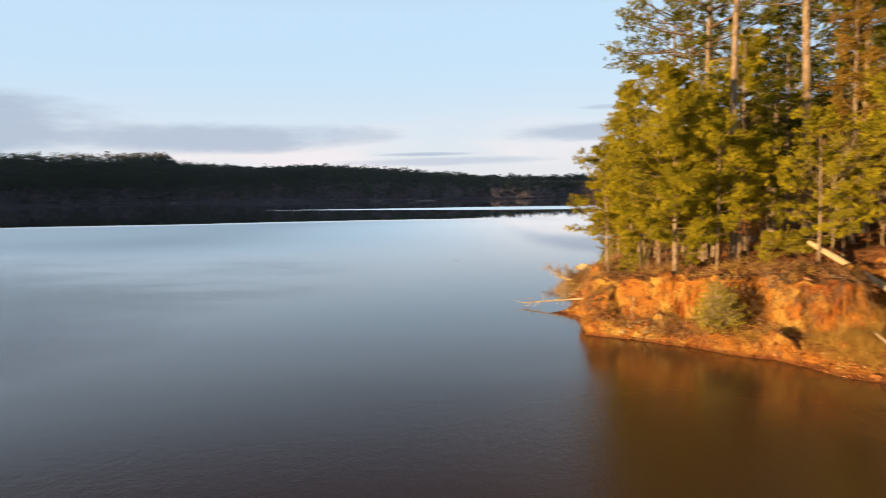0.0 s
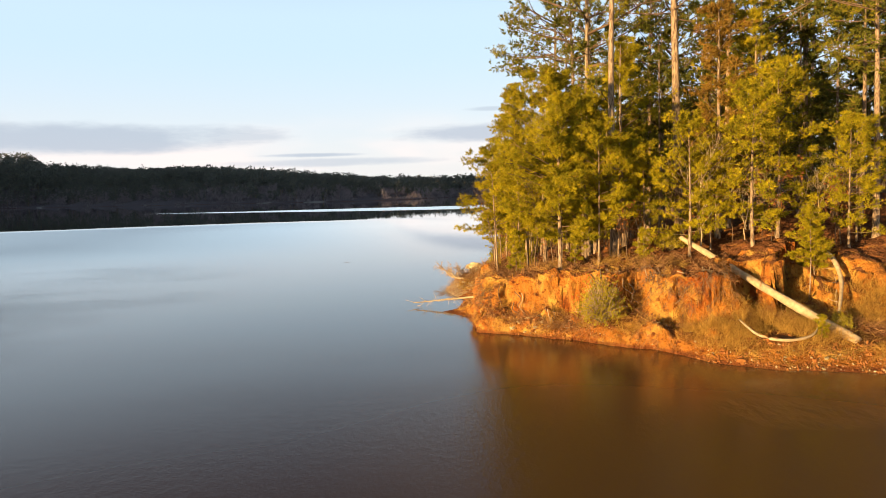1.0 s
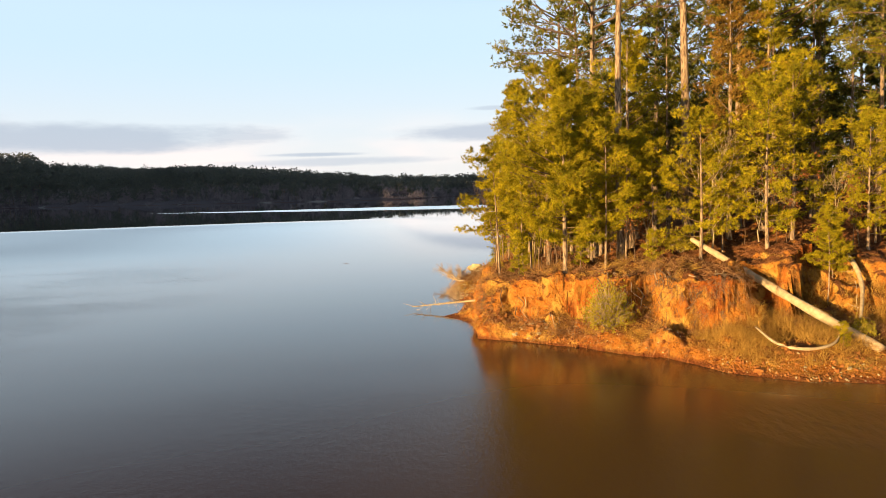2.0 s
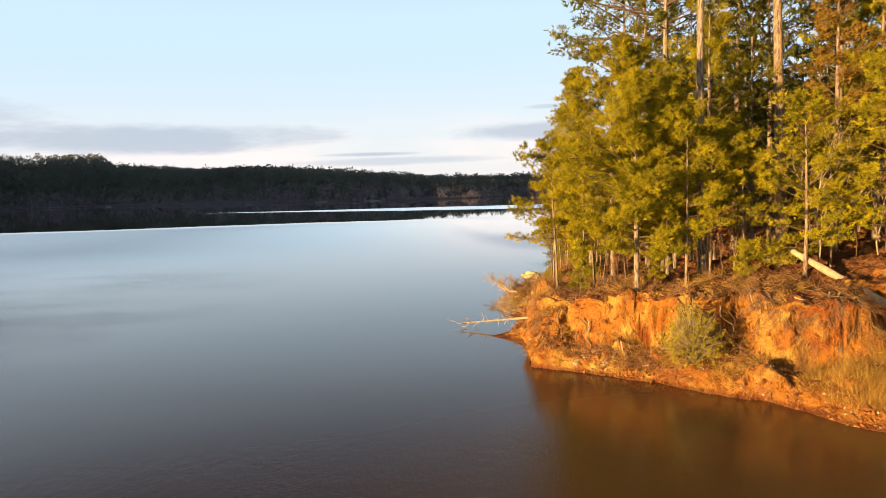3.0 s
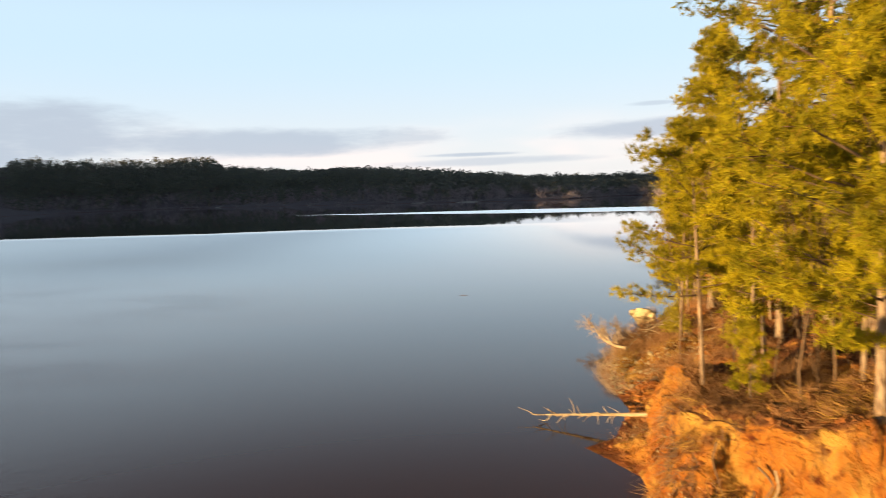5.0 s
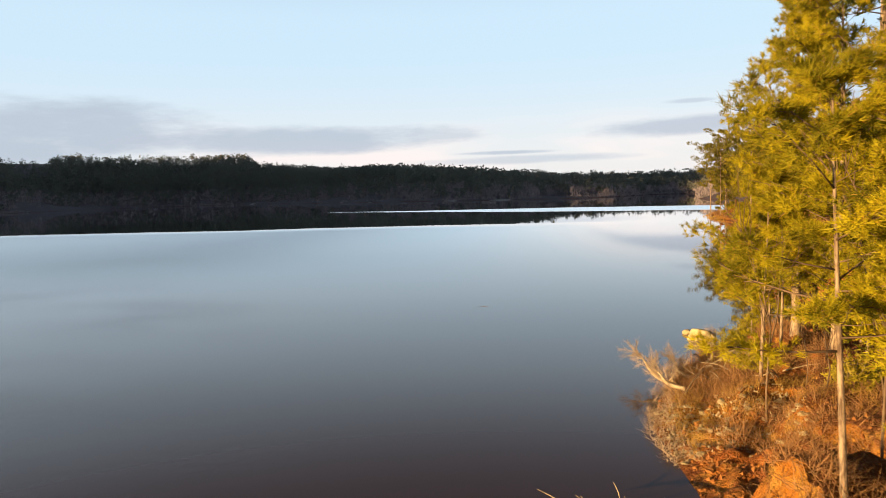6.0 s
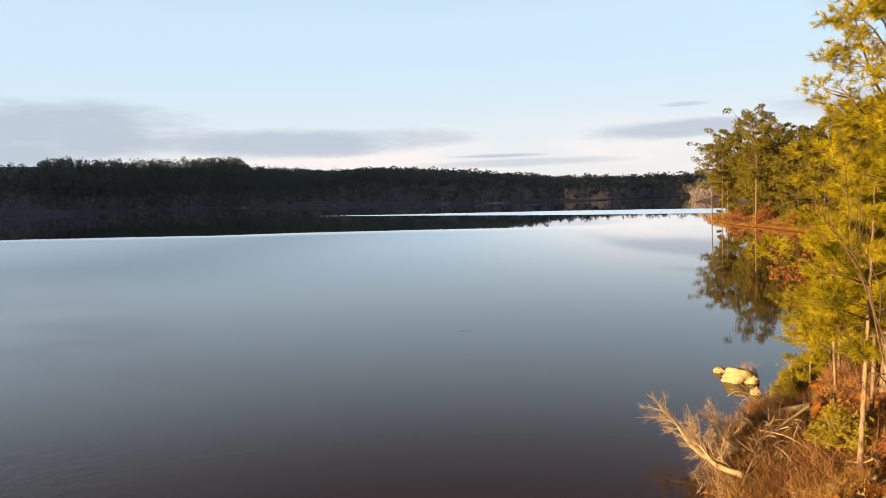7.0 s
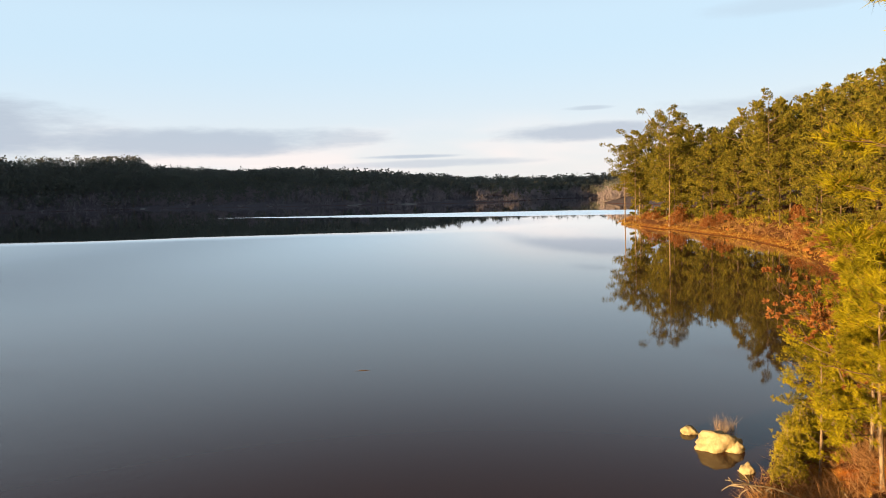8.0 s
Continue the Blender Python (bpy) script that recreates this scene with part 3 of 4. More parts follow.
def make_pine(seed, tall, radius, bare, reach, limbs, twigs, brush, length, width, old=False, lean=(0.0, 0.0), sides=8, one_sided=None, stubs=0, split=False, tufts=9, leaf=None, puff=1.0, bark=None):
    """A pine at the origin: trunk, branches and a crown of needle brushes. bare: the share of the trunk below the crown."""
    rng = np.random.default_rng(seed)
    tree = new("pine_tree")
    bend = rng.normal(0, 0.006 * tall, (4, 2))
    def axis(t):
        sway = bend[0] * math.sin(2.2 * t) + bend[1] * math.sin(5 * t) * 0.35
        return Vector((sway[0] + lean[0] * tall * t, sway[1] + lean[1] * tall * t, tall * t))
    trunk = Wood()
    ts = [0, 0.015, 0.05, 0.12, 0.2, 0.3, 0.4, 0.5, 0.6, 0.7, 0.8, 0.9, 1.0]
    trunk.tube([axis(t) - Vector((0, 0, 0.25 if t == 0 else 0)) for t in ts],
               [radius * (1.35 if t == 0 else 1.15 if t < 0.03 else 1.0) * (1 - 0.86 * t ** 1.2) for t in ts], sides)
    part("trunk", trunk.mesh("trunk", bark or BARK), tree)
    wood, tips, ways = Wood(), [], []
    for i in range(limbs + stubs):
        dead = i >= limbs
        f = (i + rng.uniform(0, 1)) / limbs if not dead else rng.uniform(-0.6, 0.25)
        t = bare + (1 - bare) * f * 0.97
        if t < 0.06:
            continue
        az = i * 2.39996 + rng.uniform(-0.5, 0.5)
        if one_sided is not None and rng.uniform() < 0.45:
            az = one_sided + rng.normal(0, 0.6)
        g = max(0.0, f)
        if old:
            span = reach * (0.35 + 0.75 * math.sin(math.pi * min(1, 0.12 + 0.80 * g)) ** 1.1) * rng.uniform(0.65, 1.1)
            rise = math.radians(-8 + 48 * g + rng.uniform(-12, 12))
        else:
            span = reach * (0.16 + 0.88 * (1 - g) ** 0.7 * min(1, 0.6 + 1.5 * g)) * rng.uniform(0.5, 1.2)
            rise = math.radians(2 + 48 * g + rng.uniform(-10, 10))
        span *= 1 + 0.22 * math.sin(2 * az + seed) + 0.15 * math.sin(3 * az + 7 * g)
        if dead:
            span *= rng.uniform(0.3, 0.6)
        start = axis(t)
        out = Vector((math.cos(az), math.sin(az), 0))
        wob = out.cross(Vector((0, 0, 1))) * rng.uniform(-0.16, 0.16)
        def limb(s):
            return start + out * span * s + wob * span * math.sin(3 * s) + Vector((0, 0, span * (math.tan(rise) * s + 0.16 * s * s)))
        if split and i:
            part("branch", wood.mesh("branch", TWIG), tree)
            wood = Wood()
        r = max(0.007, (0.022 if old else 0.016) * span ** 0.8) * (0.6 if dead else 1)
        wood.tube([limb(s) for s in (0, 0.33, 0.66, 1.0)], [r, r * 0.75, r * 0.5, r * 0.2], 4)
        if dead:
            continue
        for j in range(twigs):
            s = 1.0 if j == 0 else rng.uniform(0.34, 1.0)
            turn = rng.uniform(-1.0, 1.0) * (1.15 - 0.5 * s)
            side = Vector((math.cos(az + turn), math.sin(az + turn), rng.uniform(-0.02, 0.42))).normalized()
            p = limb(s * 0.88)
            middle = p + side * span * rng.uniform(0.10, 0.34)
            if sides > 6:
                wood.tube([p, middle], [max(0.009, r * 0.5), 0.008], 3)
            ball = min(1.3 if puff < 1.6 else 1.9, max(0.20, (0.12 * span + 0.17) * rng.uniform(0.7, 1.3)) * (1.0 if old else 0.88) * puff)
            off = rng.normal(0, 1, (tufts, 3))
            off = off / np.linalg.norm(off, axis=1)[:, None] * rng.uniform(0.15, 1.0, (tufts, 1)) ** 0.45
            for o in off * (ball, ball, ball * 0.55):
                o = Vector(o)
                tips.append(middle + o)
                ways.append(o * (0.85 / ball) + out * 0.22 + Vector((0, 0, 0.32)))
        tips.append(limb(1.0))
        ways.append(out * 0.6 + Vector((0, 0, 0.4)))
    for q in (0.94, 0.97, 1.0):
        tips.append(axis(q))
        ways.append(Vector((0, 0, 0.8)))
    part("branch" if split else "branchwork", wood.mesh("branchwork", TWIG), tree, kind="" if split else "stuff")
    part("crown", blades(rng, tips, ways, brush, length, width, 0.72, "crown", leaf or (NEEDLE_DARK if old else NEEDLE), loose=0.3), tree, kind="stuff")
    return tree


def make_bare_tree(seed, tall, radius, name="bare_tree", spread=0.55, leaf=None, depth=4, mat=None, leaves=3, clear=0.25, size=0.13):
    """A leafless or rust-leaved broadleaf: forked limbs down to twigs."""
    rng = np.random.default_rng(seed)
    tree = new(name)
    wood, fine, tips, ways = Wood(), Wood(), [], []
    def grow(p, way, length, r, level):
        mid = p + way * length * 0.5 + Vector(rng.normal(0, 0.05 * length, 3))
        end = p + way * length + Vector(rng.normal(0, 0.06 * length, 3))
        (wood if level < 2 else fine).tube([p, mid, end], [r, r * 0.82, r * 0.62], 6 if level == 0 else 4 if level < 3 else 3)
        if level >= depth:
            tips.append(end)
            ways.append(way)
            return
        if level >= depth - 1:
            tips.append(mid)
            ways.append(way)
        for k in range(3 if level else 4):
            turn = Vector(rng.normal(0, spread, 3))
            nxt = (way + turn + Vector((0, 0, 0.18))).normalized()
            frm = end if k < 2 else p + (end - p) * rng.uniform(0.4, 0.9)
            grow(frm, nxt, length * rng.uniform(0.5, 0.8), r * 0.58, level + 1)
    grow(Vector((0, 0, -0.1)), Vector((rng.normal(0, 0.06), rng.normal(0, 0.06), 1)).normalized(), tall * (0.3 + clear * 0.4), radius, 0)
    part("trunk", wood.mesh("trunk", mat or TWIG), tree)
    part("branchwork", fine.mesh("branchwork", mat or TWIG), tree, kind="stuff")
    if leaf:
        part("crown", blades(rng, tips, ways, leaves, size, size * 0.6, 0.9, "crown", leaf, True), tree, kind="stuff")
    return tree


def make_bush(seed, wide, tall, leaf, name, count=90, brush=16, size=0.10):
    """A round shrub: many stems from one foot, leaves towards their ends."""
    rng = np.random.default_rng(seed)
    bush = new(name)
    wood, tips, ways = Wood(), [], []
    for i in range(count):
        a, f = i * 2.39996, math.sqrt((i + 0.5) / count)
        end = Vector((math.cos(a) * wide * f, math.sin(a) * wide * f, tall * (1.05 - 0.75 * f * f) * rng.uniform(0.6, 1.2))) * rng.uniform(0.8, 1.15)
        mid = end * 0.5 + Vector(rng.normal(0, 0.06 * wide, 3)) + Vector((0, 0, 0.12 * tall))
        wood.tube([Vector((0, 0, -0.05)), mid, end], [0.022, 0.014, 0.004], 3)
        for q in (0.45, 0.65, 0.85, 1.0):
            tips.append(mid.lerp(end, q) + Vector(rng.normal(0, 0.11 * wide, 3)))
            ways.append((end - mid).normalized() * 0.6)
    part("stemwork", wood.mesh("stemwork", GREY_WOOD), bush, kind="stuff")
    part("foliage", blades(rng, tips, ways, brush, size * 1.3, size * 0.42, 1.5, "foliage", leaf, True), bush, kind="stuff")
    return bush


def rock_mesh(seed, sx, sy, sz, mat, rough=0.22):
    bm = bmesh.new()
    bmesh.ops.create_icosphere(bm, subdivisions=4 if max(sx, sy, sz) < 0.9 else 2, radius=1.0)
    off = Vector((seed * 7.3, seed * 1.7, seed * 3.1))
    for v in bm.verts:
        n1 = noise.noise(v.co * 1.1 + off) * rough * 1.6 + noise.noise(v.co * 2.7 + off) * rough * 0.8 + noise.noise(v.co * 6 + off) * rough * 0.3
        v.co = v.co * (1 + n1)
        v.co.x, v.co.y, v.co.z = v.co.x * sx, v.co.y * sy, max(-0.6, v.co.z) * sz
    me = bpy.data.meshes.new("rock")
    bm.to_mesh(me)
    bm.free()
    me.materials.append(mat)
    me.polygons.foreach_set("use_smooth", [max(sx, sy, sz) < 0.9] * len(me.polygons))
    return me


def put(x, y, z, turn=0.0, size=1.0):
    return pose(x, y, float(z), 0, 0, turn) @ Matrix.Diagonal((size, size, size, 1))


def plant(maker_ob, spots, label, category, group):
    """The first spot takes the thing itself, the others take copies of it. A spot: x, y, turn, size."""
    tagged(maker_ob, label, category, group)
    zs = land([s[0] for s in spots], [s[1] for s in spots])[0]
    for (x, y, turn, size), z in list(zip(spots, zs))[1:]:
        copy_thing(maker_ob, put(x, y, z, turn, size))
    x, y, turn, size = spots[0]
    maker_ob.matrix_basis = put(x, y, zs[0], turn, size)


# ---- pines on the point ----
rng = np.random.default_rng(11)
full = "young loblolly pine with yellow-green needles down to low branches"
plant(make_pine(1, 9.1, 0.11, 0.16, 2.85, 54, 5, 20, 0.19, 0.018, stubs=6, split=True, tufts=18, one_sided=-1.9, puff=1.15), [(7.35, 33.45, 0, 1.0), (9.0, 57.6, 200, 0.52)], full, "pine tree", "pines on the point")
plant(make_pine(2, 8.5, 0.10, 0.12, 2.6, 40, 4, 12, 0.18, 0.030, stubs=4, tufts=13, puff=1.15), [(13.4, 32.6, 40, 0.78), (16.2, 32.0, 250, 0.85), (10.6, 53.0, 120, 0.9), (8.5, 57.0, 80, 0.5), (8.2, 58.7, 20, 0.42), (9.4, 60.6, 150, 0.45), (10.6, 62.0, 200, 0.5),
      (15.6, 36.5, 200, 0.55), (9.9, 38.6, 20, 1.0), (19.1, 35.0, 90, 1.05), (20.8, 31.8, 300, 0.7), (9.3, 35.9, 140, 0.8)],
      full, "pine tree", "pines on the point")
plant(make_pine(3, 11.5, 0.15, 0.26, 3.2, 46, 4, 20, 0.19, 0.019, one_sided=3.1, stubs=6, split=True, tufts=14, puff=1.15), [(19.6, 38.6, 60, 1.05), (8.7, 54.0, 120, 1.08), (12.6, 39.6, 250, 1.0), (14.5, 55.6, 30, 0.8)],
      full, "pine tree", "pines on the point")
plant(make_pine(13, 11.8, 0.15, 0.22, 3.45, 58, 5, 22, 0.17, 0.0155, one_sided=3.3, stubs=8, split=True, tufts=18, puff=1.1), [(9.15, 51.3, 0, 0.98), (9.4, 46.2, 140, 0.95), (11.0, 40.8, 250, 0.8), (12.0, 43.6, 10, 0.86)],
      full, "pine tree", "pines on the point")
plant(make_pine(14, 6.6, 0.06, 0.34, 1.9, 28, 4, 28, 0.15, 0.0115, lean=(0.03, 0.0), stubs=10, tufts=15, puff=1.1),
      [(6.55, 49.9, 0, 1.05), (8.7, 47.4, 10, 0.9), (7.9, 55.4, 200, 0.75), (4.95, 37.7, 180, 1.0), (17.6, 29.7, 60, 0.6), (7.9, 52.9, 75, 0.95)],
      "slender young pine with a thin bare lower stem", "pine tree", "slender pines")
plant(make_pine(4, 6.6, 0.06, 0.32, 1.8, 26, 4, 12, 0.17, 0.025, lean=(0.03, 0.0), stubs=10, tufts=13, puff=1.1),
      [(6.1, 37.3, 100, 0.9), (7.0, 39.6, 220, 1.15), (9.2, 33.3, 300, 1.0), (10.6, 34.6, 20, 0.9), (12.0, 34.6, 160, 0.8),
       (22.0, 33.0, 80, 0.9), (8.0, 35.8, 40, 1.1), (15.0, 33.8, 90, 0.8)],
      "slender young pine with a thin bare lower stem", "pine tree", "slender pines")
plant(make_pine(5, 2.4, 0.03, 0.08, 0.75, 22, 3, 24, 0.15, 0.012, tufts=8),
      [(5.7, 36.2, 30, 0.75), (8.2, 33.9, 60, 0.7), (11.4, 33.2, 220, 0.7), (18.3, 30.5, 20, 1.0), (15.6, 25.6, 10, 0.4)],
      "pine sapling with bright yellow-green needles", "pine tree", "pine saplings")
plant(make_pine(17, 13.5, 0.15, 0.10, 1.9, 60, 4, 8, 0.20, 0.040, sides=6, tufts=13, leaf=BRONZE, puff=1.2), [(16.8, 36.9, 0, 1.0)],
      "narrow red cedar with rusty bronze winter foliage", "cedar tree", "")
tall_label = "tall mature pine with a long bare grey-brown trunk"
plant(make_pine(6, 25, 0.20, 0.58, 3.8, 32, 4, 14, 0.22, 0.034, old=True, stubs=10, sides=12, split=True, tufts=14), [(11.0, 36.5, 0, 1.0)], tall_label, "pine tree", "tall pines")
plant(make_pine(7, 27, 0.29, 0.50, 4.6, 40, 4, 12, 0.22, 0.036, old=True, stubs=10, lean=(-0.02, 0.0), sides=12, split=True, tufts=12), [(16.1, 40.2, 0, 1.0), (27, 46, 90, 0.9), (23.7, 34.0, 30, 0.62), (13.2, 48.0, 60, 0.68), (18.5, 52, 160, 0.76)],
      tall_label, "pine tree", "tall pines")
plant(make_pine(8, 25, 0.22, 0.52, 4.3, 34, 4, 11, 0.22, 0.040, old=True, one_sided=3.3, stubs=8, split=True, tufts=18, puff=0.95), [(13.6, 59.1, 0, 1.0)],
      "pine with long spreading upper limbs", "pine tree", "tall pines")

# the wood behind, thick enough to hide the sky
BACK_A = make_pine(21, 19, 0.18, 0.22, 3.6, 36, 4, 8, 0.27, 0.075, old=True, sides=6, tufts=8, leaf=NEEDLE_SHADED)
BACK_B = make_pine(22, 16, 0.16, 0.12, 3.5, 36, 4, 7, 0.27, 0.078, sides=6, tufts=8, leaf=NEEDLE_SHADED)
BACK_C = make_pine(23, 22, 0.20, 0.40, 3.9, 34, 4, 7, 0.27, 0.078, old=True, sides=6, tufts=8, leaf=NEEDLE_SHADED)
spots_back = {0: [], 1: [], 2: []}
taken = [(7.35, 33.45), (11.0, 36.5), (13.3, 32.3), (16.1, 40.2), (8.3, 51.3), (13.6, 59.1), (12.6, 39.6)]
xs, ys = rng.uniform(9, 62, 900), rng.uniform(30, 70, 900)
for x, y, d in zip(xs, ys, land(xs, ys)[1]):
    if d < 7.0 or (x < 24 and y < 38.5) or (y > 56 and x < 16) or any((x - a) ** 2 + (y - b) ** 2 < (5.5 if x < 26 else 9) for a, b in taken):
        continue
    taken.append((x, y))
    spots_back[int(rng.integers(0, 3))].append((x, y, float(rng.uniform(0, 360)), float(rng.uniform(0.78, 1.08))))
    if len(taken) > 72:
        break
for ob, spots, text in ((BACK_A, spots_back[0], "mature pine in the dense wood behind the bank"), (BACK_B, spots_back[1], "bushy pine in the dense wood behind the bank"),
                        (BACK_C, spots_back[2], "high-crowned pine in the dense wood behind the bank")):
    plant(ob, spots, text, "pine tree", "pines of the wood")

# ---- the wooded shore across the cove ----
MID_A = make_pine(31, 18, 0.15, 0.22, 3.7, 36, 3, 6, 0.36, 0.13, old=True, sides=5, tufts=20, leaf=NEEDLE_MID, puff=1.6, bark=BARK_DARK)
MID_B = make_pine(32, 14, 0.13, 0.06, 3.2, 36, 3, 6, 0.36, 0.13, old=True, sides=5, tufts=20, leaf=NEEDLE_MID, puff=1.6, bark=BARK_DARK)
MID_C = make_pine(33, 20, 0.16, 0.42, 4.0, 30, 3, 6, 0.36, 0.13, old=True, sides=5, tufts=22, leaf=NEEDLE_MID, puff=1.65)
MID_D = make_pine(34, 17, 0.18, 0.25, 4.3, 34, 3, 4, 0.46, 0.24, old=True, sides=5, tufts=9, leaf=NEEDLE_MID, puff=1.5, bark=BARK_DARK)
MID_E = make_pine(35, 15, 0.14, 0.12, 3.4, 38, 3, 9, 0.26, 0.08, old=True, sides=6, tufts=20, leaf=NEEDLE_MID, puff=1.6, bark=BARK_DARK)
spots_mid = {0: [], 1: [], 2: [], 3: [], 4: []}
taken = []
xs, ys = rng.uniform(14, 75, 5000), rng.uniform(72, 206, 5000)
for x, y, d in zip(xs, ys, land(xs, ys)[1]):
    if d < 4.0 or d > 38 or rng.uniform() > math.exp(-(d - 3) / 20) or any((x - a) ** 2 + (y - b) ** 2 < 8 for a, b in taken):
        continue
    taken.append((x, y))
    spots_mid[4 if y < 112 and d < 12 else 3 if d > 11 else int(rng.choice([0, 1, 1, 2] if d > 8 else [0, 1, 1, 1, 2]))].append((x, y, float(rng.uniform(0, 360)), float(rng.uniform(0.65, 0.98)) * (0.84 if y < 96 else 1)))
    if len(taken) >= 160:
        break
spots_mid[2] += [(28.6, 190.5, 0, 0.78), (30.0, 187.0, 90, 0.72), (32.0, 168, 40, 0.95)]
for ob, spots in ((MID_A, spots_mid[0]), (MID_B, spots_mid[1]), (MID_C, spots_mid[2]), (MID_D, spots_mid[3]), (MID_E, spots_mid[4])):
    plant(ob, spots, "pine in golden evening light on the shore across the cove", "pine tree", "pines across the cove")


# ---- far woods ----
def far_woods():
    """All the woods round the lake past the cove, as crowns of coarse sprays and bare grey stems in front."""
    rng = np.random.default_rng(5)
    tips, ways, wood = [], [], []
    az, far = np.radians(rng.uniform(-52, 13, 18000)), rng.uniform(330, 1250, 18000)
    az, far = np.concatenate([az, np.radians(rng.uniform(-16, 12, 4200))]), np.concatenate([far, rng.uniform(880, 1480, 4200)])
    az, far = np.concatenate([az, np.radians(rng.uniform(-40, -10, 8000))]), np.concatenate([far, rng.uniform(820, 1350, 8000)])
    xs, ys = np.concatenate([np.sin(az) * far, rng.uniform(-760, -330, 3500)]), np.concatenate([33 + np.cos(az) * far, rng.uniform(225, 560, 3500)])
    zs, ds = land(xs, ys)
    bare_tip, bare_way = [], []
    for x, y, z, d in zip(xs, ys, zs, ds):
        if d < 1.2 or d > (800 if x > -420 and y > 850 else 300) or (x > -40 and y < 400) or (d > 90 and rng.uniform() < 0.4) or y < 208:
            continue
        tall = rng.uniform(9, 20.5) * (1.15 if rng.uniform() < 0.12 else 1.0)
        if y < 850:
            tall *= float(np.interp(x, [-300, -160, -60, 15], [1.0, 0.92, 0.74, 0.5]))
        if d < 34 and rng.uniform() < 0.72:
            tall *= 0.75
            for k in range(16):
                bare_tip.append((x + rng.normal(0, 1.9), y + rng.normal(0, 1.9), z + tall * rng.uniform(0.0, 0.7)))
                bare_way.append((rng.normal(0, 0.4), rng.normal(0, 0.4), 1.0))
            continue
        wide = tall * rng.uniform(0.22, 0.40)
        low = rng.uniform(0.10, 0.45)
        for k in range(19):
            f = rng.uniform(0, 1) ** 0.8
            a, r = rng.uniform(0, 6.283), wide * math.sqrt(rng.uniform(0, 1)) * math.sqrt(max(0.03, 1 - abs(1.7 * f - 0.75) ** 2.2))
            tips.append((x + math.cos(a) * r, y + math.sin(a) * r, z + tall * (low + (1 - low) * f)))
            ways.append((math.cos(a) * 0.7, math.sin(a) * 0.7, 0.9 * f - 0.1))
        wood.append((x, y, z, tall))
    # low twigs along the waterline
    for a, b in zip(NODES[:-1], NODES[1:]):
        if min(a[1], b[1]) < 560:
            continue
        for k in range(int(math.hypot(b[0] - a[0], b[1] - a[1]) * 1.3)):
            p = a[:2] + (b[:2] - a[:2]) * rng.uniform(0, 1) + rng.normal(0, 1.6, 2)
            bare_tip.append((p[0], p[1], 0.2))
            bare_way.append((rng.normal(0, 0.6), rng.normal(0, 0.6), 0.8))
    ob = new("far_woods", blades(rng, tips, ways, 3, 1.7, 1.9, 0.6, "far_woods", HAZY_LEAF, loose=0.4))
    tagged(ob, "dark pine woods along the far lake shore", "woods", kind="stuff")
    ob = new("bare_woods", blades(rng, bare_tip, bare_way, 3, 3.2, 0.38, 0.4, "bare_woods", HAZY_BARE, True))
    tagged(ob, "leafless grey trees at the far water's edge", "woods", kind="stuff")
    tubes = Wood()
    for x, y, z, tall in wood[::2]:
        tubes.tube([Vector((x, y, z - 0.3)), Vector((x, y, z + tall * 0.8))], [0.28, 0.12], 3)
    tagged(new("far_trunks", tubes.mesh("far_trunks", BARK)), "trunks of the far pine woods", "woods", kind="stuff")


far_woods()


def sand_bar(x, y, turn, long, deep, tall, seed):
    """A low pale beach at the far water's edge, uneven in outline."""
    rng = np.random.default_rng(seed)
    rings, sides = 5, 40
    wob = 1 + 0.22 * np.sin(np.arange(sides) * 6.2832 / sides * 3 + rng.uniform(0, 6)) + rng.normal(0, 0.05, sides)
    verts, faces = [(0, 0, tall)], []
    for r in range(1, rings + 1):
        f = r / rings
        for k in range(sides):
            a = 6.2832 * k / sides
            verts.append((math.cos(a) * long * f * wob[k], math.sin(a) * deep * f * wob[k], tall * (1 - f ** 1.5) - (0.4 if r == rings else 0) + rng.normal(0, 0.05)))
    for k in range(sides):
        faces.append((0, 1 + k, 1 + (k + 1) % sides))
        for r in range(rings - 1):
            a, b = 1 + r * sides + k, 1 + r * sides + (k + 1) % sides
            faces.append((a, a + sides, b + sides, b))
    ob = new("sand_bar", mesh_of("sand_bar", verts, faces, SAND, True))
    ob.matrix_basis = pose(x, y, 0, 0, 0, turn)
    tagged(ob, "pale grey sand bar at the far shore", "sand bar", "sand bars")


for seed, (x, y, turn, long, deep, tall) in enumerate(((-452, 948, -42, 46, 12, 1.6), (-345, 862, -42, 26, 9, 1.2), (-276, 799, -42, 34, 10, 1.3), (-215, 745, -40, 14, 7, 0.9), (-178, 711, -38, 20, 7, 0.9), (-108, 641, -38, 16, 6, 0.8), (-62, 595, -28, 12, 5, 0.8))):
    sand_bar(x, y, turn, long, deep, tall, seed)


# ---- fallen wood ----
def bent(points, radii, name, mat, sides=8):
    """A smooth tapered limb through a few points."""
    pts = [Vector(p) for p in points]
    fine, rad = [], []
    n = len(pts)
    for i in range(n - 1):
        p0, p1, p2, p3 = pts[max(i - 1, 0)], pts[i], pts[i + 1], pts[min(i + 2, n - 1)]
        for k in range(5):
            t = k / 5
            fine.append(0.5 * (2 * p1 + (p2 - p0) * t + (2 * p0 - 5 * p1 + 4 * p2 - p3) * t * t + (3 * p1 - p0 - 3 * p2 + p3) * t ** 3))
            rad.append(radii[i] * (1 - t) + radii[i + 1] * t)
    fine.append(pts[-1])
    rad.append(radii[-1])
    w = Wood()
    w.tube(fine, [r * (1 + 0.10 * math.sin(k * 2.1)) for k, r in enumerate(rad)], sides)
    return w.mesh(name, mat)


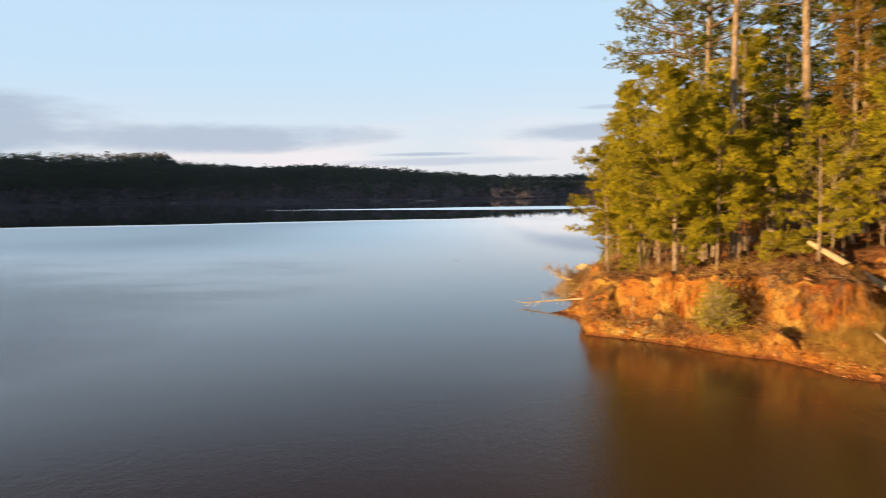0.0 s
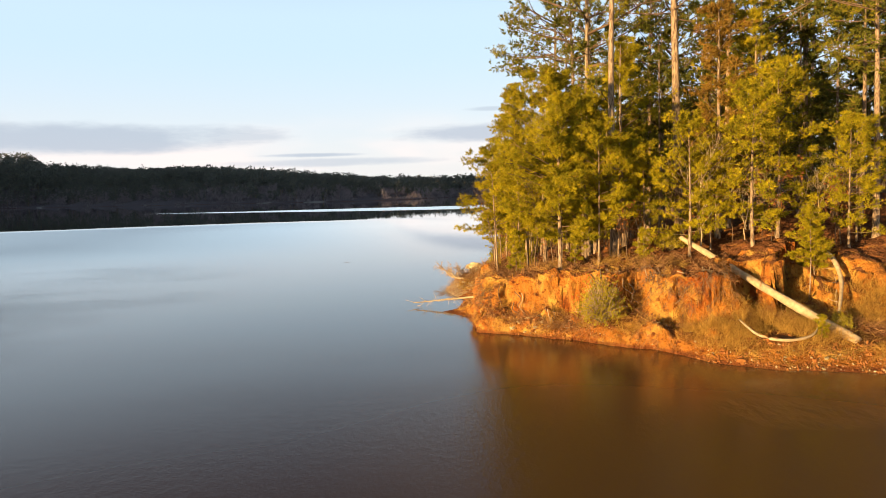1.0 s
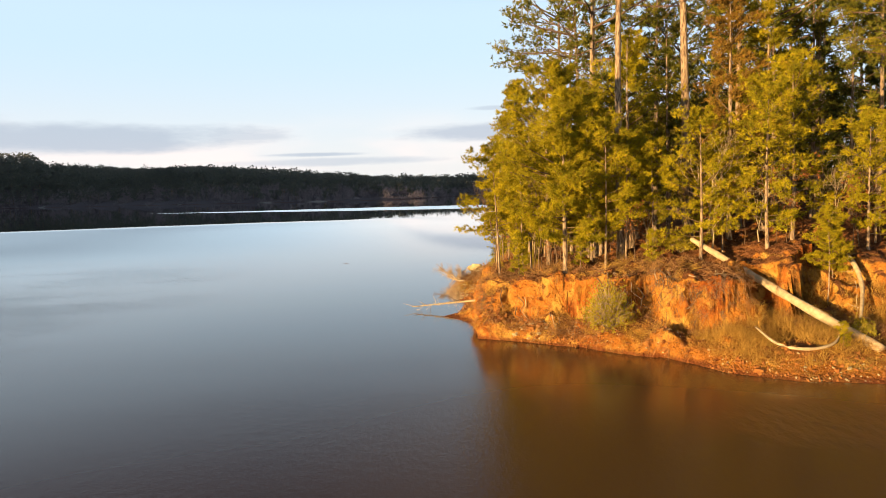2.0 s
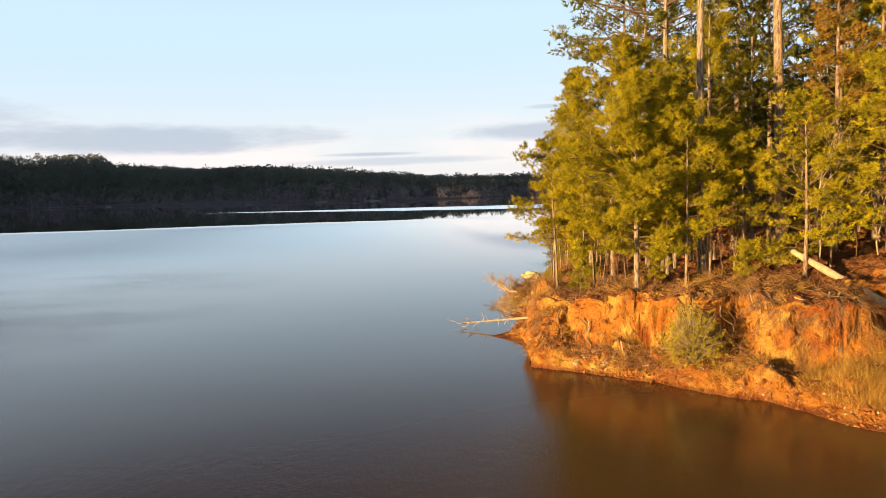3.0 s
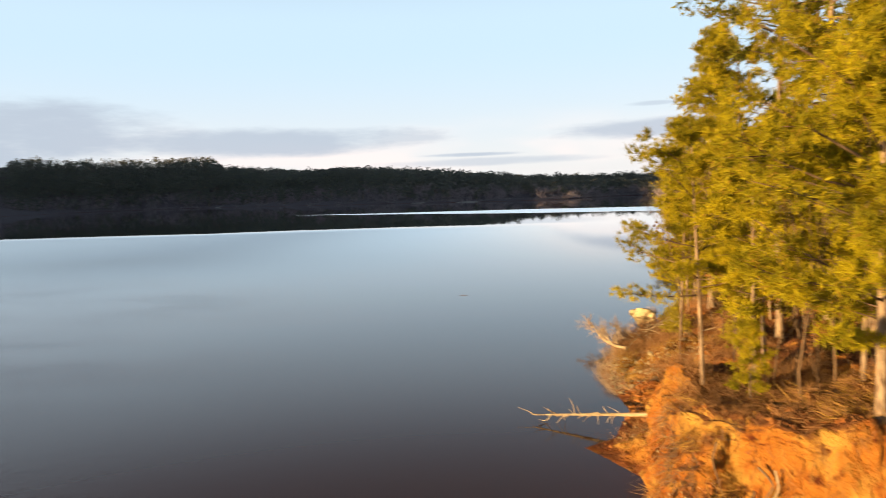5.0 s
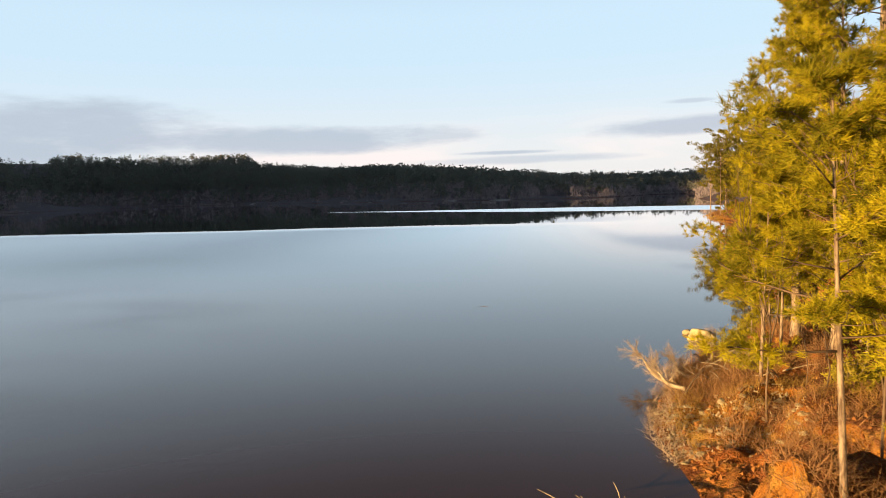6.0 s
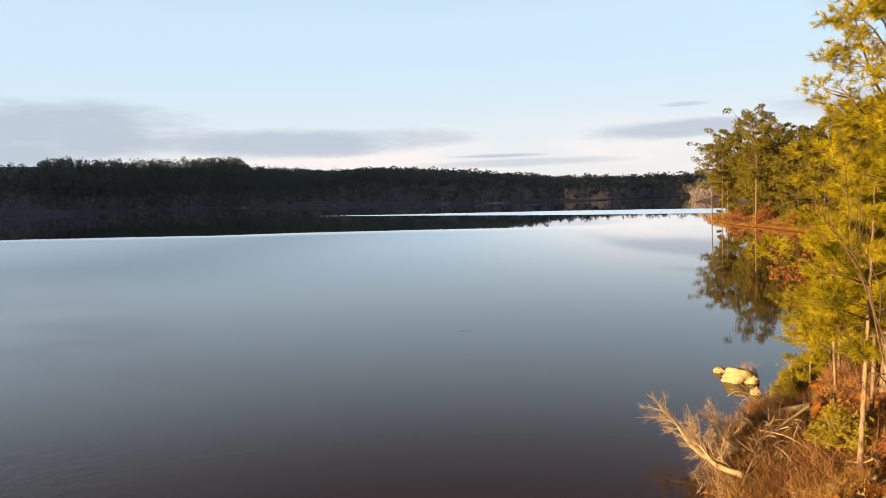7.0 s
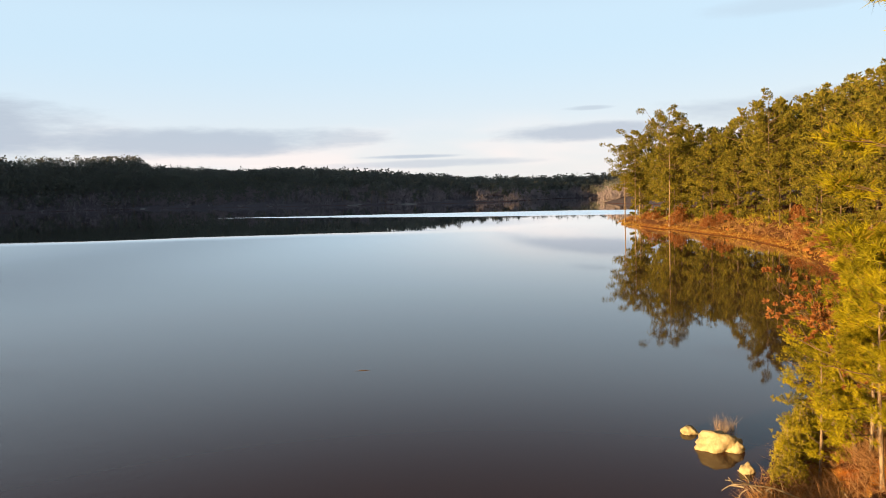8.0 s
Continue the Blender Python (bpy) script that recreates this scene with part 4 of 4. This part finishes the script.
def wood_thing(name, label, category, trunk, twigs=(), mat=None, sides=10):
    """A fallen trunk or limb with its side branches. trunk: points and radii."""
    ob = new(name)
    part("trunk", bent(*trunk, "trunk", mat or GREY_WOOD, sides), ob)
    for points, radii in twigs:
        part("branch", bent(points, radii, "branch", mat or GREY_WOOD, 5), ob)
    return tagged(ob, label, category)


def twiggy(seed, axis, count, size, tilt=0.5, start=0.15):
    """Side twigs along a limb, as rows of points and radii."""
    rng = np.random.default_rng(seed)
    a, b = Vector(axis[0]), Vector(axis[-1])
    rows = []
    for k in range(count):
        p = a.lerp(b, start + (1 - start) * (k + rng.uniform(0, 1)) / count)
        way = ((b - a).normalized() * 0.5 + Vector(rng.normal(0, tilt, 3))).normalized()
        s = size * rng.uniform(0.5, 1.2)
        rows.append(([p, p + way * s * 0.5 + Vector(rng.normal(0, 0.04, 3)), p + way * s + Vector(rng.normal(0, 0.08, 3))], [0.018, 0.012, 0.005]))
    return rows


wood_thing("fallen_log", "long bare pale log leaning down the clay bank", "log",
           ([(13.3, 33.35, 4.22), (13.62, 32.62, 3.88), (14.5, 30.75, 3.0), (15.65, 28.2, 1.82), (16.97, 25.43, 0.6)], [0.10, 0.13, 0.155, 0.18, 0.19]), sides=14)
wood_thing("curved_branch", "thin pale branch curved over the slope", "branch",
           ([(13.0, 26.9, 1.35), (13.2, 25.7, 0.95), (14.0, 25.15, 0.85), (15.0, 25.3, 0.95), (15.6, 25.8, 1.2)], [0.035, 0.055, 0.06, 0.05, 0.02]))
wood_thing("dead_snag", "twisted dead root hanging down the bank", "dead wood",
           ([(18.9, 31.2, 3.7), (18.9, 30.1, 3.3), (18.6, 29.0, 2.4), (17.4, 27.3, 1.4)], [0.07, 0.11, 0.09, 0.05]), twiggy(3, [(18.9, 30.1, 3.3), (17.4, 27.3, 1.4)], 6, 0.6))
pole = [(5.6, 40.2, 0.85), (4.18, 40.75, 0.62), (2.3, 41.4, 0.40), (0.45, 41.95, 0.2)]
wood_thing("fallen_pole", "fallen pale sapling reaching out over the water", "log", (pole, [0.08, 0.065, 0.045, 0.012]), twiggy(4, pole, 22, 0.45, 0.5, 0.45))
wood_thing("shore_log", "weathered log lying on the shore brush", "log",
           ([(6.0, 55.5, 0.45), (7.4, 55.45, 0.75), (8.6, 55.35, 1.0), (9.6, 55.2, 1.3)], [0.11, 0.12, 0.13, 0.13]), twiggy(5, [(6.0, 55.5, 0.5), (9.4, 55.2, 1.2)], 4, 0.5))
wood_thing("leaning_branch", "pale dead branch propped in the brush", "branch",
           ([(5.1, 52.7, 0.5), (5.9, 53.3, 0.85), (6.8, 53.9, 1.25)], [0.02, 0.035, 0.04]), twiggy(6, [(6.6, 53.7, 1.1), (5.1, 52.7, 0.5)], 6, 0.5))
for seed, foot, tip in ((11, (4.1, 51.4, 0.35), (2.9, 54.1, 1.0)), (12, (4.8, 52.4, 0.4), (4.2, 54.2, 0.8)), (14, (4.4, 50.9, 0.4), (3.4, 52.3, 0.75))):
    rng = np.random.default_rng(seed)
    shrub = new("fallen_shrub")
    a, b = Vector(foot), Vector(tip)
    part("trunk", bent([a, a.lerp(b, 0.4) - Vector((0.1, 0, 0.12)), a.lerp(b, 0.75), b], [0.085, 0.065, 0.03, 0.01], "trunk", GREY_WOOD, 7), shrub)
    w, tips, ways = Wood(), [], []
    for k in range(26):
        p = a.lerp(b, 0.25 + 0.75 * k / 26)
        way = ((b - a).normalized() * 0.45 + Vector(rng.normal(0, 0.55, 3)) + Vector((0, 0, 0.15))).normalized()
        s = rng.uniform(0.3, 0.75)
        q = p + way * s
        w.tube([p, p.lerp(q, 0.5) + Vector(rng.normal(0, 0.05, 3)), q], [0.013, 0.009, 0.003], 3)
        for f in (0.4, 0.6, 0.8, 1.0):
            tips.append(p.lerp(q, f))
            ways.append(way)
    part("twigwork", w.mesh("twigwork", GREY_WOOD), shrub, kind="stuff")
    part("brushwood", blades(rng, tips, ways, 9, 0.26, 0.009, 0.6, "brushwood", PALE_TWIG), shrub, kind="stuff")
    tagged(shrub, "leafless shrub fallen into the lake edge", "dead wood", "fallen shrubs")

# ---- broadleaves and shrubs ----
bush = make_bush(1, 1.1, 2.05, OLIVE, "shrub", 270, 40, 0.036)
tagged(bush, "round olive-green shrub growing from the clay bank", "shrub")
bush.matrix_basis = pose(8.45, 30.25, height(8.45, 30.25) + 0.0, 14, -10, 0)
plant(make_bush(2, 0.9, 1.3, OLIVE, "shrub", 100, 14, 0.085),
      [(6.7, 51.6, 0, 0.75), (8.3, 47.0, 90, 0.8), (17.0, 26.6, 10, 0.5), (13.0, 34.0, 40, 0.8), (12.0, 62.8, 100, 1.2), (7.9, 59.5, 30, 0.62), (8.5, 60.5, 140, 0.7), (7.3, 58.3, 220, 0.5), (9.2, 61.6, 10, 0.7)],
      "yellow-green shrub at the edge of the pines", "shrub", "shrubs")
plant(make_bare_tree(41, 4.6, 0.05, "oak_tree", 0.5, RUST, 4, leaves=26, size=0.085), [(8.65, 57.9, 0, 1.1), (17.4, 34.2, 90, 0.95), (15.0, 35.4, 200, 0.7), (21.6, 33.6, 20, 0.8), (9.6, 56.3, 130, 0.8), (12.3, 36.0, 30, 0.6)],
      "small oak that keeps its rust-brown winter leaves", "oak tree", "rust-leaved oaks")
plant(make_bare_tree(42, 5.0, 0.05, "bare_tree", 0.45, None, 5, mat=GREY_WOOD),
      [(14.2, 33.2, 0, 1.0), (20.4, 33.8, 70, 0.9), (10.2, 50.0, 200, 0.9), (9.6, 52.6, 100, 0.9), (16.3, 32.9, 130, 0.7), (11.9, 35.4, 60, 0.6), (21.0, 35.2, 300, 0.9), (10.6, 55.4, 20, 0.9)],
      "leafless grey sapling with forked twigs", "bare tree", "bare saplings")
rng = np.random.default_rng(71)
xs, ys = rng.uniform(20, 42, 600), rng.uniform(82, 196, 600)
spots = [(x, y, float(rng.uniform(0, 360)), float(rng.uniform(0.7, 1.5))) for x, y, d in zip(xs, ys, land(xs, ys)[1]) if 2.0 < d < 7.5][:26]
plant(make_bush(6, 1.1, 1.4, RUST, "shrub", 60, 12, 0.13), spots, "rust-red winter shrub on the bank across the cove", "shrub", "rusty shrubs across the cove")
rng = np.random.default_rng(77)
xs, ys = rng.uniform(4.5, 24, 900), rng.uniform(31, 62, 900)
ds = land(xs, ys)[1]
spots = [(x, y, float(rng.uniform(0, 360)), float(rng.uniform(0.6, 1.3))) for x, y, d in zip(xs, ys, ds) if 2.6 < d < 12 and not (d < 4.5 and y < 33)][:60]
plant(make_bare_tree(43, 3.4, 0.028, "understory_sapling", 0.28, None, 3, mat=TWIG, clear=0.9), spots[:34], "thin bare understory stem among the pines", "sapling", "understory stems")
plant(make_bare_tree(44, 2.2, 0.022, "understory_sapling", 0.4, RUST, 3, mat=TWIG, clear=0.6, leaves=2, size=0.11), spots[34:], "thin sapling with a few dry brown leaves", "sapling", "understory stems")


# ---- stones ----
def stones(count, mats, area, sizes, label, category, group, seed, name, sink=0.25, d_range=(0.0, 99)):
    """Loose stones strewn over an area of ground: x0, x1, y0, y1."""
    rng = np.random.default_rng(seed)
    shapes = [rock_mesh(seed + k, 1, rng.uniform(0.7, 1), rng.uniform(0.5, 0.8), mats[k % len(mats)], 0.42) for k in range(7)]
    xs, ys = rng.uniform(area[0], area[1], count * 20), rng.uniform(area[2], area[3], count * 20)
    zs, ds = land(xs, ys)
    done = 0
    for x, y, z, inland in zip(xs, ys, zs, ds):
        if done == count:
            break
        if not d_range[0] < inland < d_range[1]:
            continue
        size = float(sizes[0] + (sizes[1] - sizes[0]) * rng.uniform(0, 1) ** 2.2)
        ob = new(name, shapes[done % 7])
        ob.matrix_basis = pose(x, y, float(z) + size * (0.35 - sink), rng.uniform(-20, 20), rng.uniform(-20, 20), rng.uniform(0, 360)) @ Matrix.Diagonal((size, size, size, 1))
        tagged(ob, label, category, group)
        done += 1


for x, y, z, sx, sy, sz, seed, turn in ((6.42, 61.0, 0.10, 0.52, 0.36, 0.40, 3, -12), (6.05, 62.3, 0.02, 0.24, 0.17, 0.17, 5, 10), (6.65, 59.3, 0.04, 0.20, 0.18, 0.22, 7, 40), (6.88, 60.85, 0.08, 0.24, 0.25, 0.28, 8, 80)):
    ob = new("boulder", rock_mesh(seed, sx, sy, sz, STONE, 0.24))
    ob.matrix_basis = pose(x, y, z, 0, 0, turn)
    tagged(ob, "pale sunlit boulder standing in the shallows", "boulder", "boulders in the water")
stones(16, [STONE], (4.7, 6.6, 31.9, 33.2), (0.05, 0.13), "pale stone at the foot of the clay bank", "stone", "stones under the bank", 50, "stone", 0.2, (0.05, 1.2))
stones(110, [CLOD], (4.8, 14.5, 25.0, 32.6), (0.04, 0.17), "broken clod of orange clay on the bank foot", "clay clod", "clay clods", 60, "clay_clod", 0.2, (0.1, 2.2))
stones(22, [STONE, CLOD], (13.5, 18.5, 22.5, 26.0), (0.05, 0.16), "pale stone beside the log's foot", "stone", "stones under the bank", 70, "stone", 0.2, (0.05, 1.8))
stones(230, [STONE, STONE, STONE, CLOD], (3.3, 6.9, 45.0, 49.6), (0.035, 0.13), "pale stone strewn on the low shore", "stone", "stones on the low shore", 80, "stone", 0.2, (0.02, 4.0))
stones(40, [CLOD, STONE], (2.6, 5.5, 40.0, 46.0), (0.05, 0.18), "small stone on the clay shore", "stone", "stones on the low shore", 90, "stone", 0.2, (0.02, 2.5))
stones(24, [CLOD], (24, 36, 88, 165), (0.15, 0.45), "stone on the bank across the cove", "stone", "stones across the cove", 95, "stone", 0.2, (0.2, 3.0))

def rubble(count, area, d_range, size, mat, label, seed):
    """Fine broken clay and gravel, too small to count."""
    rng = np.random.default_rng(seed)
    x, y = rng.uniform(area[0], area[1], count * 6), rng.uniform(area[2], area[3], count * 6)
    z, d = land(x, y)
    ok = (d > d_range[0]) & (d < d_range[1])
    x, y, z = x[ok][:count], y[ok][:count], z[ok][:count]
    shape = np.array([(1, 0, 0), (-1, 0, 0), (0, 1, 0), (0, -1, 0), (0, 0, 1), (0, 0, -1)], float)
    tri = np.array([(0, 2, 4), (2, 1, 4), (1, 3, 4), (3, 0, 4), (2, 0, 5), (1, 2, 5), (3, 1, 5), (0, 3, 5)])
    k = len(x)
    s = size * (0.4 + 1.4 * rng.uniform(0, 1, (k, 1, 1)) ** 3)
    v = (shape[None] * rng.uniform(0.6, 1.3, (k, 6, 1)) + rng.normal(0, 0.25, (k, 6, 3))) * s + np.stack([x, y, z], -1)[:, None]
    tagged(new("rubble", mesh_of("rubble", v.reshape(-1, 3), (tri[None] + np.arange(k)[:, None, None] * 6).reshape(-1, 3), mat)), label, "rubble", kind="stuff")


rubble(2600, (3.0, 18, 22.5, 36.5), (0.0, 2.4), 0.05, CLOD, "crumbled orange clay along the water's edge", 201)
rubble(700, (3.0, 18, 22.5, 36.5), (0.0, 1.2), 0.028, STONE, "pale gravel along the water's edge", 202)
rubble(2200, (2.6, 9, 39, 62), (0.0, 4.0), 0.045, CLOD, "crumbled clay and gravel on the low shore", 203)
rubble(1500, (3.4, 7.0, 45, 50), (0.2, 4.0), 0.032, STONE, "pale gravel on the low shore", 204)


# ---- ground cover ----
def cover(name, count, area, d_range, size, width, mat, label, seed, lean=0.35, per=7, z_range=(-1, 99), patchy=0.0):
    rng = np.random.default_rng(seed)
    x, y = rng.uniform(area[0], area[1], count * 4), rng.uniform(area[2], area[3], count * 4)
    z, d = land(x, y)
    ok = (d > d_range[0]) & (d < d_range[1]) & (z > z_range[0]) & (z < z_range[1]) & (waves(x, y, 1.6, seed) > patchy - 1)
    x, y, z = x[ok][:count], y[ok][:count], z[ok][:count]
    tips = np.stack([x, y, np.maximum(z, 0) - 0.03], -1)
    ways = np.stack([rng.normal(0, lean, len(x)), rng.normal(0, lean, len(x)), np.ones(len(x))], -1)
    tagged(new(name, blades(rng, tips, ways, per, size, width, lean, name, mat)), label, "ground cover", kind="stuff")


cover("dry_grass", 2800, (10.5, 21, 22.5, 32), (0.9, 7.5), 0.58, 0.014, STRAW, "dry straw-coloured grass on the slope", 101, 0.5, 7, (0.2, 2.3), 1.0)
cover("dry_grass", 2300, (3.6, 13.5, 25.5, 36.5), (0.45, 2.6), 0.40, 0.013, STRAW, "dry straw-coloured grass on the clay", 102, 0.5, 7, (0.25, 1.7), 0.9)
cover("dry_brush", 2600, (2.6, 9.5, 36.5, 62), (0.5, 5.0), 0.50, 0.014, BRUSH, "tangled dry brown brush along the shore", 103, 0.9, 8, (0.05, 3), 1.0)
cover("dry_brush", 1600, (3.4, 10.8, 28.6, 36.6), (0.35, 3.2), 0.28, 0.010, BRUSH, "dry brown weeds hanging on the clay face", 109, 0.9, 8, (0.25, 3.2), 0.85)
cover("dry_brush", 520, (4.0, 6.5, 50.8, 57.5), (0.0, 3.0), 0.65, 0.020, BRUSH, "tangled dry brown brush along the shore", 104, 0.9, 9)
cover("dry_brush", 420, (6.0, 10.0, 56.0, 63.5), (-0.1, 2.4), 0.5, 0.014, BRUSH, "tangled dry brown brush along the shore", 111, 0.8, 9)
cover("dry_brush", 420, (2.2, 4.6, 44.8, 52.5), (-0.25, 0.7), 0.42, 0.009, PALE_TWIG, "pale bare twigs along the low shore's edge", 112, 0.9, 7)
cover("dry_grass", 700, (3.2, 8.5, 44.8, 52.5), (0.5, 5.5), 0.36, 0.011, STRAW, "straw-coloured tufts among the shore stones", 113, 0.5, 7, (0.1, 3), 0.9)
cover("pine_litter", 6500, (4, 26, 30, 62), (2.5, 14), 0.14, 0.011, BRUSH, "fallen needles and twigs under the pines", 105, 1.4, 6, (1.0, 9))
cover("dry_grass", 20, (6.9, 7.4, 62.2, 62.7), (-3, 2.0), 0.45, 0.007, PALE_TWIG, "tuft of pale dry grass behind the boulder", 106, 0.3, 12)
cover("dry_grass", 5000, (14, 40, 66, 205), (0.4, 7), 0.35, 0.05, STRAW, "golden dry grass on the bank across the cove", 110, 0.7, 5, (0.02, 9), 0.8)
cover("dry_brush", 3500, (14, 40, 66, 205), (2.0, 9), 0.65, 0.05, BRUSH, "dry brown undergrowth on the shore across the cove", 107, 0.6, 7)
cover("undergrowth", 900, (14, 44, 70, 205), (4, 14), 0.9, 0.10, OLIVE, "green undergrowth beneath the pines across the cove", 108, 0.7, 12)


def draped(name, count, area, size, width, mat, label, seed, per=5, spread=0.3, z_range=(0.3, 3.4), steep=0.7, patchy=0.8):
    """Dead strands that hang down the steep faces of the bank."""
    rng = np.random.default_rng(seed)
    x, y = rng.uniform(area[0], area[1], count * 14), rng.uniform(area[2], area[3], count * 14)
    z, d = land(x, y)
    gx, gy = (land(x + 0.12, y)[0] - land(x - 0.12, y)[0]) / 0.24, (land(x, y + 0.12)[0] - land(x, y - 0.12)[0]) / 0.24
    g = np.hypot(gx, gy) + 1e-6
    ok = (d > 0.1) & (d < 9) & (z > z_range[0]) & (z < z_range[1]) & (g > steep) & (waves(x, y, 1.4, seed) > patchy - 1)
    x, y, z, gx, gy, g = (v[ok][:count] for v in (x, y, z, gx, gy, g))
    out = np.stack([-gx, -gy, np.ones_like(g)], -1) / np.sqrt(1 + g * g)[:, None]
    down = np.stack([-gx / g, -gy / g, -g], -1) / np.sqrt(1 + g * g)[:, None]
    tips = np.stack([x, y, z], -1) + out * 0.14
    ways = down * 0.8 + out * 0.45 + rng.normal(0, 0.35, (len(x), 3))
    tagged(new(name, blades(rng, tips, ways, per, size, width, spread, name, mat)), label, "dead growth", kind="stuff")


draped("hanging_roots", 620, (3.4, 13.5, 27.5, 36.5), 0.62, 0.016, TWIG, "dark fine roots hanging down the clay face", 301, 5, 0.35, (1.0, 3.4), 1.2, 1.0)
draped("hanging_weeds", 1600, (3.2, 19.0, 24.0, 36.8), 0.50, 0.014, BRUSH, "dry brown weeds hanging on the clay slope", 302, 6, 0.45, (0.2, 3.3), 0.28, 0.9)
draped("hanging_straw", 1200, (3.4, 19.0, 24.0, 36.5), 0.45, 0.012, STRAW, "pale dry straw hanging on the clay slope", 303, 6, 0.45, (0.2, 3.2), 0.28, 1.0)

# roots that hang from the undercut edge of the bank
rng = np.random.default_rng(9)
for k in range(44):
    x = rng.uniform(4.4, 12.8)
    y = float(np.interp(x, [4.6, 7, 9.7, 11.3, 13.0], [34.2, 31.9, 30.8, 29.8, 29.2])) + rng.uniform(-0.2, 0.2)
    pts, z = [], height(x, y + 0.3)
    for j in range(5):
        px, py = x + rng.normal(0, 0.10) + j * rng.uniform(-0.08, 0.08), y - 0.14 * j
        pts.append((px, py, max(height(px, py) + 0.05, z - 0.32 * j + 0.05)))
    tagged(new("root", bent(pts, [0.028, 0.022, 0.018, 0.012, 0.006], "root", TWIG if k % 3 else GREY_WOOD, 5)), "thin tree root hanging from the bank edge", "root", "roots on the bank")
rng = np.random.default_rng(31)
for k in range(14):
    x, y = rng.uniform(4.2, 7.6), rng.uniform(50.2, 57.5)
    z0, turn, long = height(x, y), rng.uniform(0, 6.283), rng.uniform(0.9, 2.0)
    if z0 < 0.05:
        continue
    a = Vector((x, y, z0 + 0.1))
    e = a + Vector((math.cos(turn) * long, math.sin(turn) * long, rng.uniform(0.2, 0.7)))
    wood_thing("dead_branch", "pale dead branch lying in the shore brush", "branch", ([a, a.lerp(e, 0.5) + Vector((0, 0, 0.12)), e], [0.028, 0.02, 0.008]), twiggy(40 + k, [a, e], 5, 0.5, 0.6, 0.3), sides=6)
floating = wood_thing("floating_stick", "thin dark stick floating on the calm water", "stick", ([(-5.55, 70.35, 0.0), (-5.2, 70.45, 0.01), (-4.9, 70.5, 0.0)], [0.006, 0.011, 0.005]), mat=TWIG)
